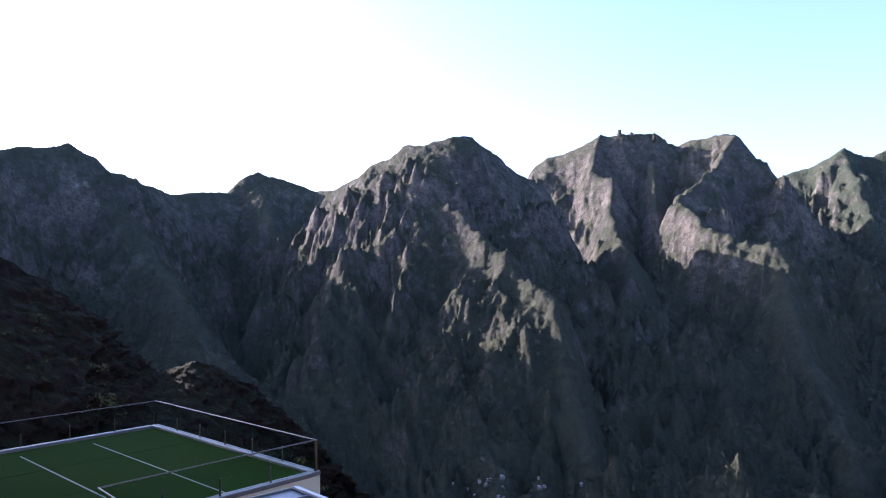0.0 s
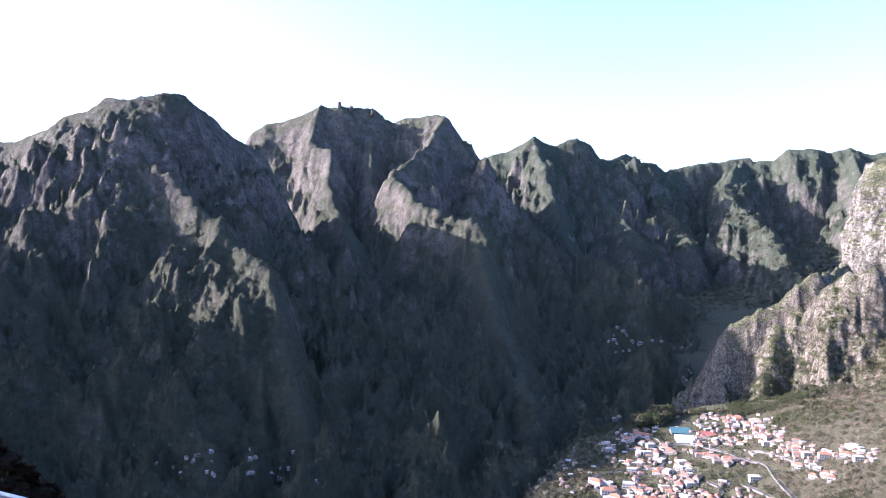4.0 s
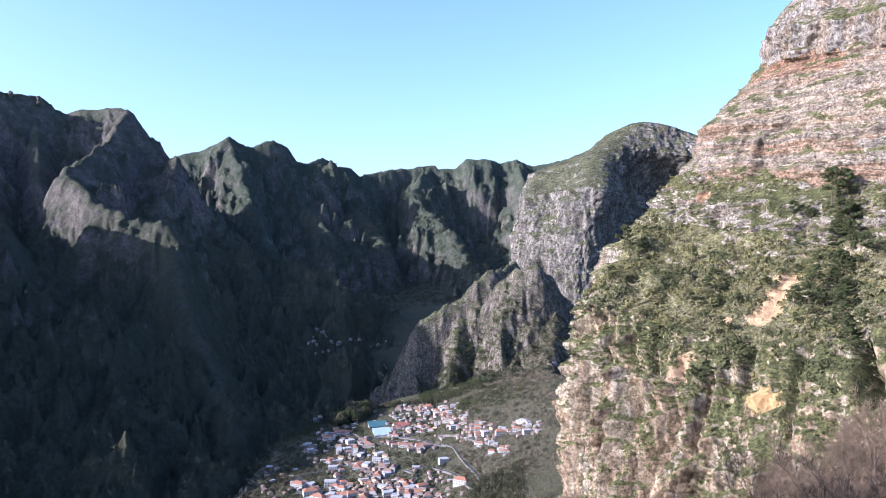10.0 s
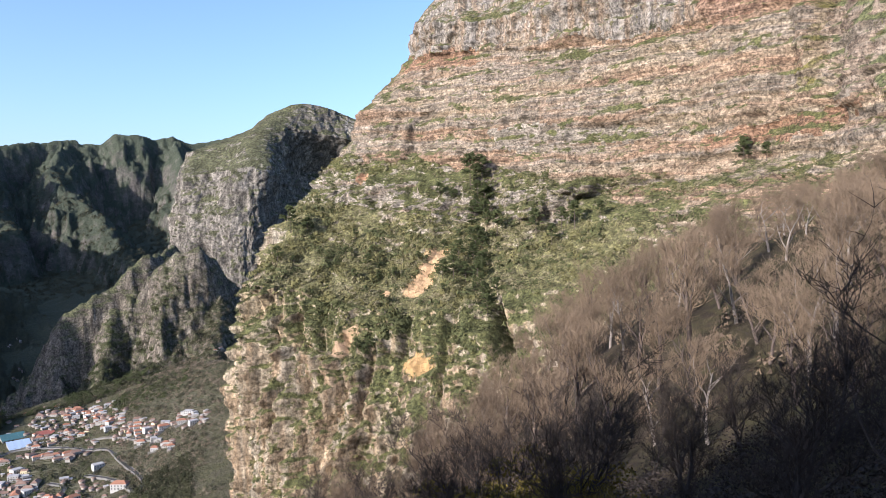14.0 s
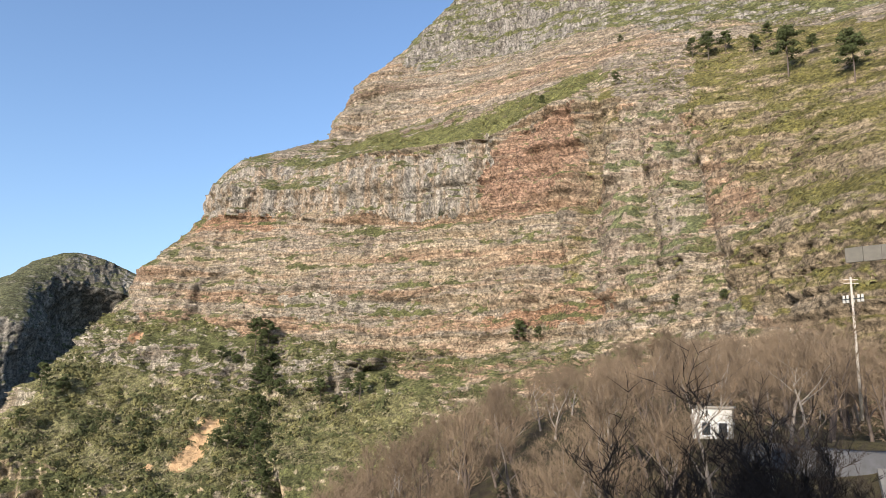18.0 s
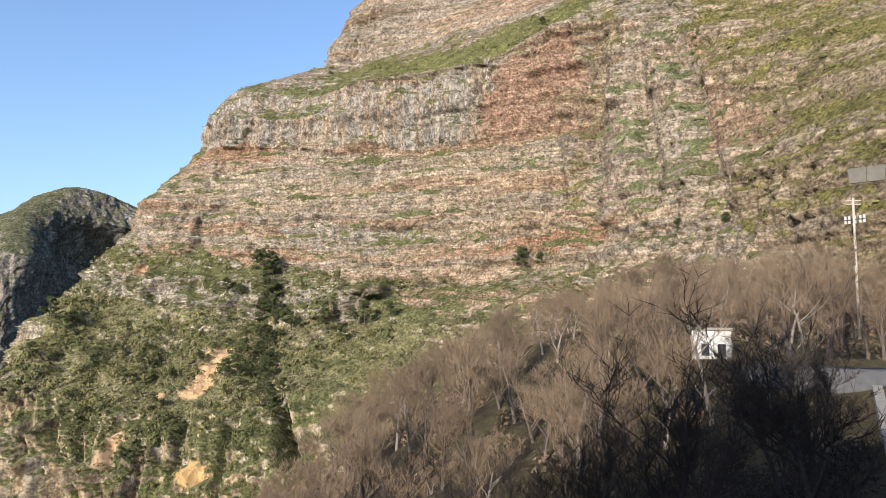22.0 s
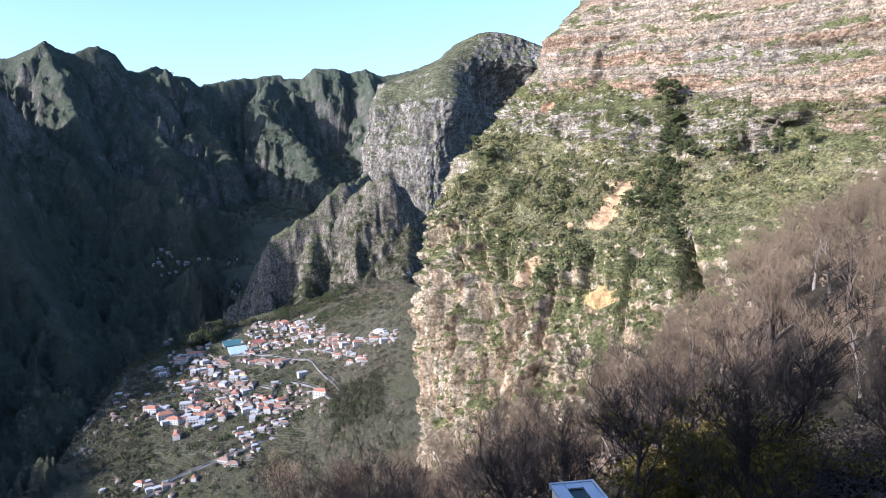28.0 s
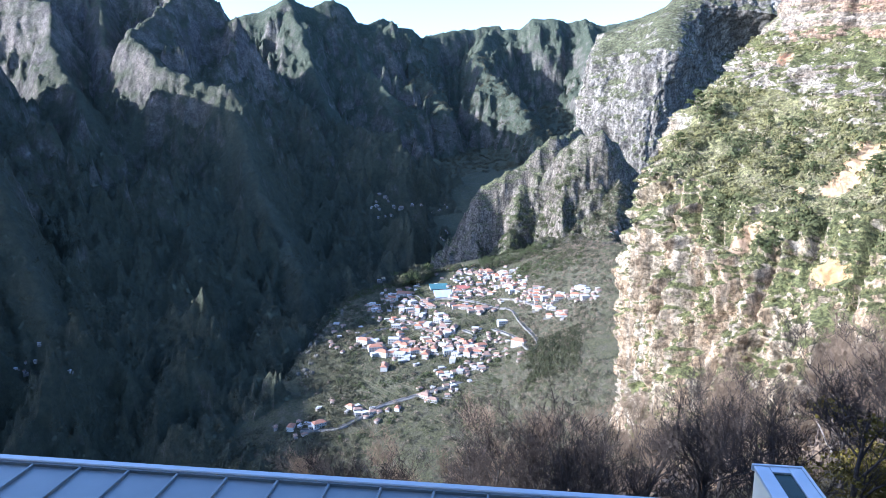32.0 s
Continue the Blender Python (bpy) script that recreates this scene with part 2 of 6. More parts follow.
M_EDGE = rock_mat("pale rock and shrubs at the cliff edge", ((0.25, 0.20, 0.13), (0.36, 0.31, 0.22), (0.30, 0.23, 0.14), (0.385, 0.335, 0.25)), 0.06, 0.25, True, 0.16, 1.1, (0.54, 0.62), lean=0.35, streak=0.25)
M_REDFACE = rock_mat("red-brown tuff face", ((0.20, 0.135, 0.096), (0.29, 0.195, 0.135), (0.24, 0.15, 0.104), (0.33, 0.245, 0.175)), 0.16, 0.7, False, 0.2, 1.1, (0.62, 0.68), lean=0.3)
M_SEAM = rock_mat("orange baked seam", ((0.22, 0.145, 0.10), (0.31, 0.19, 0.12), (0.26, 0.185, 0.135)), 0.3, 1.2, False, 0.3, 1.2, (0.62, 0.68))
M_TALUS = rock_mat("grey-green rock with moss and tufts", ((0.22, 0.185, 0.145), (0.29, 0.245, 0.19), (0.25, 0.19, 0.14), (0.32, 0.28, 0.225)), 0.1, 0.4, False, 0.25, 1.1, (0.55, 0.63), ((0.123, 0.129, 0.059), (0.065, 0.071, 0.035)), streak=0.5)
M_GRASS = rock_mat("sunlit grass and heath on rock", ((0.19, 0.145, 0.095), (0.25, 0.195, 0.13), (0.28, 0.23, 0.17)), 0.1, 0.5, False, 0.25, 1.1, (0.52, 0.65), ((0.14, 0.122, 0.038), (0.062, 0.058, 0.022)), lean=0.3)
M_GREENLEDGE = rock_mat("bright green grass ledge", ((0.224, 0.185, 0.137), (0.259, 0.215, 0.168)), 0.1, 0.5, False, 0.25, 1.1, (0.40, 0.54), ((0.125, 0.12, 0.042), (0.062, 0.066, 0.026)))
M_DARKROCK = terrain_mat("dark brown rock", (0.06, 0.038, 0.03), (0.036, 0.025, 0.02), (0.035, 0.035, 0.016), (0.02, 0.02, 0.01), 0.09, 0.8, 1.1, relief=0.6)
M_SOIL = terrain_mat("dry leaf litter and grass", (0.12, 0.088, 0.058), (0.07, 0.053, 0.036), (0.10, 0.088, 0.036), (0.07, 0.065, 0.028), 0.2, 1.05, 1.6, relief=0.2)

# ---- ground shape ----
def at(az, el, r):
    """A place by bearing and elevation as the viewer sees it, r metres away on the plan."""
    return Vector((r * math.sin(radians(az)), r * math.cos(radians(az)), EZ + r * math.tan(radians(el))))


def hash3(ix, iy, iz, seed):
    h = (ix * 374761393 + iy * 668265263 + iz * 1274126177 + seed * 974634777) & 0xFFFFFFFF
    h = ((h ^ (h >> 13)) * 1103515245) & 0xFFFFFFFF
    return ((h ^ (h >> 16)) & 0xFFFF) / 65535.0


def vnoise(x, y, z, seed=0):
    """Smooth value noise in -1..1."""
    fx, fy, fz = np.floor(x), np.floor(y), np.floor(z)
    ix, iy, iz = fx.astype(np.int64), fy.astype(np.int64), fz.astype(np.int64)
    u, v, w = x - fx, y - fy, z - fz
    u, v, w = u * u * (3 - 2 * u), v * v * (3 - 2 * v), w * w * (3 - 2 * w)
    out = 0.0
    for dx in (0, 1):
        for dy in (0, 1):
            for dz in (0, 1):
                out = out + hash3(ix + dx, iy + dy, iz + dz, seed) * (u if dx else 1 - u) * (v if dy else 1 - v) * (w if dz else 1 - w)
    return out * 2 - 1


def vnoise2(x, y, seed=0):
    fx, fy = np.floor(x), np.floor(y)
    ix, iy = fx.astype(np.int64), fy.astype(np.int64)
    u, v = x - fx, y - fy
    u, v = u * u * (3 - 2 * u), v * v * (3 - 2 * v)
    a, b = hash3(ix, iy, 0, seed), hash3(ix + 1, iy, 0, seed)
    c, d = hash3(ix, iy + 1, 0, seed), hash3(ix + 1, iy + 1, 0, seed)
    return ((a * (1 - u) + b * u) * (1 - v) + (c * (1 - u) + d * u) * v) * 2 - 1


def ridged2(x, y, size, octaves, seed, gain=0.5):
    """Sharp-crested noise, 0 in the gullies to 1 on the crests."""
    out, amp, tot = 0.0, 1.0, 0.0
    for o in range(octaves):
        n = 1 - np.abs(vnoise2(x / size + 17.3 * o, y / size - 9.1 * o, seed + o))
        out, tot = out + amp * n * n, tot + amp
        amp, size = amp * gain, size / 2.1
    return out / tot


def fbm3(x, y, z, size, octaves, seed, gain=0.5):
    out, amp, tot = 0.0, 1.0, 0.0
    for o in range(octaves):
        out, tot = out + amp * vnoise(x / size + 5.7 * o, y / size, z / size, seed + o), tot + amp
        amp, size = amp * gain, size / 2.1
    return out / tot


# crest and spur lines: massif, steepness, length of the steep part, then bearing, elevation, distance
RIDGES = []


def ridge(massif, steep, long, pts):
    RIDGES.append((massif, steep, long, pts))


ridge("west", 0.95, 520, [(-100, 11, 1350), (-78, 7.6, 1700), (-69.77, 8.85, 1868), (-69.0, 8.46, 1885), (-68.23, 8.07, 1902), (-67.13, 7.1, 1928), (-66.34, 7.0, 1947), (-65.69, 6.51, 1975), (-64.22, 6.1, 2046), (-62.96, 5.54, 2107), (-61.19, 5.8, 2190), (-58.58, 5.79, 2297), (-58.23, 6.46, 2308), (-57.69, 7.02, 2325), (-56.8, 7.45, 2350), (-55.71, 7.07, 2350), (-54.8, 6.86, 2350), (-53.7, 6.55, 2350), (-52.4, 6.0, 2343), (-51.28, 6.01, 2303)])
ridge("west", 0.8, 450, [(-68.3, 7.5, 1900), (-64, 1, 1600), (-60, -6, 1300), (-57, -12, 1150)])
ridge("west", 0.8, 450, [(-57, 7.0, 2330), (-55, 1.5, 2000), (-53, -3, 1750), (-50, -9, 1450)])
ridge("dome", 1.35, 420, [(-51.28, 6.01, 1955), (-50.2, 6.6, 1916), (-49.1, 7.1, 1874), (-48.0, 8.1, 1831), (-47.2, 8.4, 1805), (-46.6, 8.6, 1786), (-45.5, 9.55, 1751), (-44.1, 9.65, 1725), (-42.85, 9.88, 1707), (-41.8, 10.2, 1703), (-40.45, 10.18, 1718), (-39.7, 9.75, 1742), (-38.95, 9.1, 1784), (-38.24, 8.66, 1825), (-38.1, 8.15, 1832), (-36.8, 7.35, 1902), (-35.6, 6.7, 1981), (-34.5, 5.9, 2125)])
ridge("dome", 2.2, 520, [(-48.0, 8.0, 1810), (-48.6, 4.8, 1640), (-48.8, 1.6, 1555), (-49.4, 0.0, 1496), (-50.0, -6, 1275)])
ridge("dome", 1.7, 520, [(-43.5, 9.2, 1700), (-43.5, 5.8, 1572), (-41.3, 4.3, 1496), (-39.5, 2.3, 1428), (-37.7, 0.9, 1360), (-36.4, -0.9, 1309), (-34.2, -1.7, 1258), (-34.0, -3.9, 1215), (-33.2, -6.4, 1164), (-31.2, -15, 1040), (-29.0, -22, 960)])
ridge("dome", 1.3, 420, [(-45.5, -1.0, 1462), (-43, -6, 1275), (-41, -11, 1130), (-38.5, -15, 1020)])
ridge("pinnacle", 1.3, 480, [(-36.4, 6.0, 2797), (-35.67, 7.08, 2772), (-35.06, 7.95, 2752), (-34.23, 8.49, 2735), (-32.97, 8.76, 2711), (-31.7, 9.24, 2682), (-30.64, 9.83, 2656), (-28.79, 10.0, 2650), (-27.84, 10.0, 2668), (-26.22, 9.86, 2698), (-25.42, 9.16, 2721), (-24.67, 8.92, 2745), (-23.66, 9.24, 2721), (-22.56, 9.35, 2683), (-21.24, 9.63, 2630), (-20.71, 9.48, 2601), (-20.46, 8.4, 2651), (-20.05, 7.6, 2739), (-18.75, 7.05, 2839), (-17.95, 6.1, 2943)])
ridge("pinnacle", 1.5, 480, [(-20.8, 9.4, 2600), (-22.2, 7.1, 2450), (-25.1, 4.7, 2260), (-23.9, 4.4, 2150), (-23.1, 3.2, 2080), (-20.7, 2.2, 2000), (-18.0, 1.4, 1930)])
ridge("pinnacle", 1.2, 480, [(-18.0, 0.4, 1930), (-16.2, -6.5, 1650), (-15.0, -9.0, 1550), (-13.4, -13.5, 1330)])
ridge("pinnacle", 1.5, 480, [(-30.4, 10.0, 2650), (-31.1, 7.4, 2500), (-29.4, 6.5, 2400), (-29.8, 4.4, 2300), (-28.0, 0.0, 2000), (-25, -7, 1650), (-22.5, -12.5, 1400)])
ridge("pinnacle", 1.4, 480, [(-26.5, 9.5, 2700), (-26.4, 5.8, 2450), (-26.3, 4.4, 2350)])
ridge("far", 1.25, 500, [(-19.5, 5.4, 3500), (-18.0, 6.15, 3500), (-16.9, 6.55, 3500), (-15.6, 6.9, 3490), (-14.7, 7.4, 3448), (-13.72, 8.0, 3401), (-12.9, 7.5, 3431), (-11.95, 7.2, 3461), (-11.1, 7.65, 3482), (-10.5, 7.87, 3498), (-9.5, 7.33, 3569), (-8.9, 6.37, 3620), (-8.0, 6.08, 3710), (-6.75, 6.6, 3836), (-5.73, 5.96, 3942), (-4.65, 5.85, 4053), (-3.99, 5.2, 4108), (-1.58, 5.8, 4201), (-0.26, 5.81, 4255), (1.9, 6.17, 4300), (2.17, 5.82, 4300), (3.5, 5.82, 4300), (4.38, 6.56, 4300), (5.93, 6.6, 4308), (7.03, 6.24, 4350), (8.34, 6.54, 4350), (9.66, 6.0, 4384), (12.04, 6.53, 4400), (14, 6.7, 4400), (28, 7.0, 4400)])
ridge("far", 1.1, 500, [(-13.7, 7.7, 3400), (-12.6, 4.5, 3100), (-11.0, 0.0, 2700), (-9.0, -4.0, 2300)])
ridge("far", 1.1, 500, [(-9.1, 6.4, 3600), (-8.6, 3.5, 3300), (-6.0, 0.5, 2950)])
ridge("far", 0.9, 500, [(1.5, 6.0, 4280), (0.0, 3.9, 3800), (2.0, 2.0, 3350), (4.5, -1.0, 2850), (6.0, -3.5, 2500)])
ridge("far", 1.0, 500, [(-3.5, 5.3, 4100), (-4.2, 3.0, 3600), (-2.0, 0.0, 3000)])
ridge("far", 1.1, 500, [(8.5, 6.4, 4330), (9.0, 3.0, 3800), (8.5, 0.0, 3200)])
ridge("crag", 2.0, 130, [(1.0, -5.6, 1550), (2.5, -5.2, 1560), (4.0, -4.0, 1575), (5.2, -2.9, 1585), (6.4, -2.1, 1600), (7.4, -1.9, 1640), (8.1, -1.2, 1690)])
ridge("crag", 2.6, 150, [(7.1, -3.1, 1545), (8.5, -2.2, 1525), (9.9, -1.6, 1510), (10.9, -2.8, 1520), (11.9, -4.5, 1530), (13.8, -5.5, 1550)])
ridge("crag", 0.7, 90, [(11.2, -5.6, 1480), (11.0, -8.0, 1390), (10.6, -10.3, 1270)])
ridge("crag", 0.9, 90, [(4.0, -5.6, 1550), (3.4, -9.6, 1450), (2.2, -12.0, 1340)])
CRESTS = [k for k, q in enumerate(RIDGES, 2) if q[0] != "crag" and q[0] not in [w[0] for w in RIDGES[:k - 2]]]
MASSIFS = ["valley", "plateau", "west", "dome", "pinnacle", "far", "crag"]


def smooth(x, a, b):
    t = np.clip((x - a) / (b - a), 0, 1)
    return t * t * (3 - 2 * t)


def seg_dist(x, y, p, q):
    dx, dy = q[0] - p[0], q[1] - p[1]
    t = np.clip(((x - p[0]) * dx + (y - p[1]) * dy) / (dx * dx + dy * dy), 0, 1)
    return np.hypot(x - p[0] - t * dx, y - p[1] - t * dy), t


def line_dist(x, y, pts):
    best = None
    for p, q in zip(pts, pts[1:]):
        d, t = seg_dist(x, y, p, q)
        best = d if best is None else np.minimum(best, d)
    return best


PLATEAU = [at(az, 0, r) for az, r in ((-11, 790), (-8.0, 980), (-5.0, 1130), (-1.0, 1180), (4, 1110), (9.5, 1000), (13, 900))]


FRONT = [at(az, 0, r) for az, r in ((-11.5, 830), (-4, 800), (6, 790))]


def plateau_height(x, y):
    z = EZ - 343 + 0.13 * (y - 950) + 0.10 * (x + 150)
    z = z + 0.33 * np.maximum(0, x - 40) - 0.22 * np.maximum(0, 880 - y)
    return z + 5 * vnoise2(x / 90, y / 90, 3)


def height(x, y):
    """The lie of the land and the massif that each place belongs to."""
    r = np.hypot(x, y)
    wx = x + 45 * vnoise2(x / 260, y / 260, 11) + 16 * vnoise2(x / 90, y / 90, 12)
    wy = y + 45 * vnoise2(x / 260, y / 260, 13) + 16 * vnoise2(x / 90, y / 90, 14)
    gully = ridged2(x + 60 * vnoise2(x / 150, y / 150, 18), y + 60 * vnoise2(x / 150, y / 150, 19), 300, 5, 21)
    ribs = ridged2(x + 30 * vnoise2(x / 80, y / 80, 28), y + 30 * vnoise2(x / 80, y / 80, 29), 135, 4, 41, 0.55)
    fine = ridged2(x, y, 50, 4, 31, 0.6)
    z = np.interp(y, [-3000, 300, 900, 1500, 2100, 3000, 4500], [-150, -70, -20, 70, 190, 330, 520]) + 60 * (gully - 0.5)
    z = z + 0.0006 * np.maximum(0, np.abs(x + 0.12 * y + 200) - 200) ** 1.5 * 6
    who = np.zeros(x.shape, int)
    for k, (name, steep, long, pts) in enumerate(RIDGES, 2):
        P = [at(*p) for p in pts]
        for p, q in zip(P, P[1:]):
            # near a crest the true line holds; farther down the slopes wander
            d0, t = seg_dist(x, y, p, q)
            d1, _ = seg_dist(wx, wy, p, q)
            d = np.maximum(0, d0 + (d1 - d0) * smooth(d0, 10, 120))
            d = np.sqrt(d * d + 144) - 12
            drop = long * (1 - np.exp(-d * steep / long)) + (0.75 if name == "crag" else 0.32) * d
            h = p.z + 1 + t * (q.z - p.z) - drop
            rough = {"crag": 0.95, "far": 1.35}.get(name, 1.0)
            a0, a1, a2 = (1, 4, 9) if k in CRESTS else (20, 30, 22)
            h = h + rough * (np.minimum(a0 + drop * 0.75, 190) * (gully - 0.56) + np.minimum(a1 + drop * 0.6, 125) * (ribs - 0.5) + np.minimum(a2 + drop * 0.35, 65) * (fine - 0.45))
            m = h > z
            z = np.where(m, h, z)
            who = np.where(m, k, who)
    wx, wy = wx * 0.5 + x * 0.5, wy * 0.5 + y * 0.5
    ax = np.minimum(line_dist(wx, wy, PLATEAU), line_dist(wx, wy, FRONT))
    h = plateau_height(x, y)
    edge = np.maximum(0, ax - 123 - 42 * smooth(x, -120, 120))
    h = h - np.where(x + 0.1 * y < 150, 2.3, 0.6) * edge + np.minimum(edge * 0.5, 30) * (fine - 0.5) + np.minimum(edge * 1.1, 75) * (ribs - 0.5)
    m = h > z
    z, who = np.where(m, h, z), np.where(m, 1, who)
    # the slope below the viewer
    n = EZ - 14 - 0.95 * np.maximum(0, r - 22) + 12 * (fine - 0.5) * smooth(r, 30, 120)
    n = np.where(r < 22, EZ - 14, n)
    m = n > z
    z, who = np.where(m, n, z), np.where(m, 0, who)
    return z, who


def mesh_object(name, verts, faces, mat, smooth_shade=False):
    me = bpy.data.meshes.new(name)
    me.vertices.add(len(verts))
    me.vertices.foreach_set("co", np.asarray(verts, np.float32).ravel())
    faces = np.asarray(faces, np.int32)
    me.loops.add(faces.size)
    me.loops.foreach_set("vertex_index", faces.ravel())
    me.polygons.add(len(faces))
    me.polygons.foreach_set("loop_start", np.arange(0, faces.size, faces.shape[1], dtype=np.int32))
    me.update(calc_edges=True)
    me.validate()
    if smooth_shade:
        me.polygons.foreach_set("use_smooth", np.ones(len(faces), bool))
    me.materials.append(mat)
    return new(name, me)


def grid_faces(nu, nv, wrap=False):
    i = np.arange((nu if wrap else nu - 1))[:, None]
    j = np.arange(nv - 1)[None, :]
    i2 = (i + 1) % nu
    return np.stack([i * nv + j, i2 * nv + j, i2 * nv + j + 1, i * nv + j + 1], -1).reshape(-1, 4)


def sheet(azs, rs, names):
    A, Rr = np.meshgrid(np.radians(azs), rs, indexing="ij")
    x, y = Rr * np.sin(A), Rr * np.cos(A)
    z, who = height(x.ravel(), y.ravel())
    V = np.stack([x.ravel(), y.ravel(), z], -1)
    F = grid_faces(len(azs), len(rs))[:, ::-1]
    own = who[F[:, 0]]
    made = {}

    def piece(sel, name, mat):
        used, inv = np.unique(sel, return_inverse=True)
        return mesh_object(name, V[used], inv.reshape(-1, 4), mat, True)

    for k, mname in enumerate(("valley", "plateau")):
        if (own == k).any():
            made[mname] = piece(F[own == k], *names[mname])
    for mname in MASSIFS[2:]:
        lines = [k for k, q in enumerate(RIDGES, 2) if q[0] == mname and (own == k).any()]
        if not lines:
            continue
        made[mname] = new(names[mname][0])
        for k in lines:
            piece(F[own == k], "crest" if RIDGES[k - 2] is next(q for q in RIDGES if q[0] == mname) else "spur", names[mname][1]).parent = made[mname]
    return made


NAMES = {"valley": ("ground", M_VALLEY), "plateau": ("village_hill", M_HILL), "west": ("mountain", M_FAR), "dome": ("mountain", M_FAR),
         "pinnacle": ("mountain", M_FAR), "far": ("mountain_range", M_FOREST), "crag": ("crag", M_CRAG)}
LAND = sheet(np.arange(-84, 34.01, 0.115), np.concatenate([np.geomspace(24, 690, 70), np.geomspace(700, 4700, 640)]), NAMES)
tagged(LAND["valley"], "scrub-covered valley floor and gorge in shade", "ground", kind="structure")
tagged(LAND["plateau"], "sunlit terraced hill that carries the village", "hill", kind="structure")
tagged(LAND["west"], "long dark mountainside in shade under the sun", "mountain")
tagged(LAND["dome"], "domed rocky mountain with a sunlit spur", "mountain")
tagged(LAND["pinnacle"], "jagged mountain with a rock pinnacle on its crest", "mountain")
tagged(LAND["far"], "distant wooded mountain range with toothed crest", "mountain range")
tagged(LAND["crag"], "grey wooded rock crag above the village", "crag")
# the rest of the land, behind the viewer
REST = sheet(np.arange(34, 276.01, 2.0), np.geomspace(24, 4700, 110), {k: ("ground", M_VALLEY) for k in MASSIFS})
for ob in REST.values():
    tagged(ob, "plain hillside behind the viewpoint", "ground", kind="structure")


# ---- cliffs ----
def spline(vals, n):
    """Smooth rows through the stations of a tier."""
    vals = np.asarray(vals, float)
    t = np.linspace(0, len(vals) - 1, n)
    i = np.clip(t.astype(int), 0, len(vals) - 2)
    f = (t - i)[:, None]
    pad = np.vstack([2 * vals[0] - vals[1], vals, 2 * vals[-1] - vals[-2]])
    p0, p1, p2, p3 = pad[i], pad[i + 1], pad[i + 2], pad[i + 3]
    return 0.5 * (2 * p1 + (p2 - p0) * f + (2 * p0 - 5 * p1 + 4 * p2 - p3) * f ** 2 + (3 * p1 - p0 - 3 * p2 + p3) * f ** 3)


def cliff(name, label, category, tiers, nu, nv, bands, amp, size, strata, step, seed, notches=(), crumb=0.75, flute=0.5, zones=()):
    """A rock face lofted through level tiers from its foot to its top, broken by buttresses, gullies and ledges; each band is a part."""
    lines = [spline([at(*p) for p in tier], nu) for tier in tiers]
    span = [np.linalg.norm(b - a, axis=1).mean() for a, b in zip(lines, lines[1:])]
    rows, own = [], []
    for k, (a, b) in enumerate(zip(lines, lines[1:])):
        n = max(3, int(nv * span[k] / sum(span)))
        for v in np.linspace(0, 1, n, endpoint=k == len(lines) - 2):
            rows.append(a + (b - a) * v)
            own.append(k)
    G, own = np.stack(rows, 1), np.array(own)
    du, dv = np.gradient(G, axis=0), np.gradient(G, axis=1)
    N = np.cross(du, dv)
    N /= np.linalg.norm(N, axis=2, keepdims=True) + 1e-9
    toward = (N * (np.array((0, 0, EZ)) - G)).sum(2).mean()
    N = N * (1 if toward > 0 else -1)
    steep = np.clip(1.3 - np.abs(N[:, :, 2]) * 1.2, 0.3, 1)
    N[:, :, 2] = N[:, :, 2] * 0.3 + 0.25 * (1 - steep)
    x, y, z = (G[:, :, c].ravel() for c in range(3))
    big = 1 - np.abs(fbm3(x, y, z * 0.35, size, 4, seed))
    cols = 1 - np.abs(fbm3(x, y, z * 0.12, size * 0.28, 3, seed + 9))
    fine = fbm3(x, y, z, size * 0.12, 4, seed + 20, 0.65)
    lay = vnoise(x / (size * 1.5), y / (size * 1.5), z / strata, seed + 30) + 0.6 * vnoise(x / size, y / size, z / (strata * 0.37), seed + 31)
    D = amp * (1.1 * (big - 0.75) + flute * (cols - 0.75) + crumb * fine) + step * np.round(lay * 1.8) / 1.8
    D = D.reshape(G.shape[:2]) * steep
    baz = np.degrees(np.arctan2(G[:, :, 0], G[:, :, 1]))
    bel = np.degrees(np.arctan2(G[:, :, 2] - EZ, np.hypot(G[:, :, 0], G[:, :, 1])))
    for az, el, lean, half, tall, deep in notches:
        D = D - deep * np.exp(-((baz - az - lean * (bel - el)) / half) ** 2 - ((bel - el) / tall) ** 4)
    G = G + N * D[:, :, None]
    root = new(name)
    root.matrix_world = Matrix.Translation(G[nu // 2, 0])
    tagged(root, label, category)
    # zones of other rock, by bearing and elevation, with ragged borders
    base = G[nu // 2, 0]
    V = G.reshape(-1, 3)
    F = grid_faces(G.shape[0], G.shape[1])
    col_of = np.tile(np.arange(G.shape[1] - 1), G.shape[0] - 1)
    C = V[F].mean(1)
    rag = [fbm3(C[:, 0], C[:, 1], C[:, 2], 22.0, 5, seed + 50 + q, 0.7) for q in (0, 7)]
    caz = np.degrees(np.arctan2(C[:, 0], C[:, 1])) + 2.4 * rag[0]
    cel = np.degrees(np.arctan2(C[:, 2] - EZ, np.hypot(C[:, 0], C[:, 1]))) + 1.3 * rag[1]
    first = [next(i for i, w in enumerate(bands) if w == b) for b in bands]
    owner = np.array(first)[own[col_of]]
    for z, (zname, zmat, border) in enumerate(zones):
        inside = np.zeros(len(C), bool)
        for (xa, ya), (xb, yb) in zip(border, border[1:] + border[:1]):
            cut = (ya > cel) != (yb > cel)
            inside ^= cut & (caz < (xb - xa) * (cel - ya) / (yb - ya + 1e-12) + xa)
        owner[inside] = 100 + z
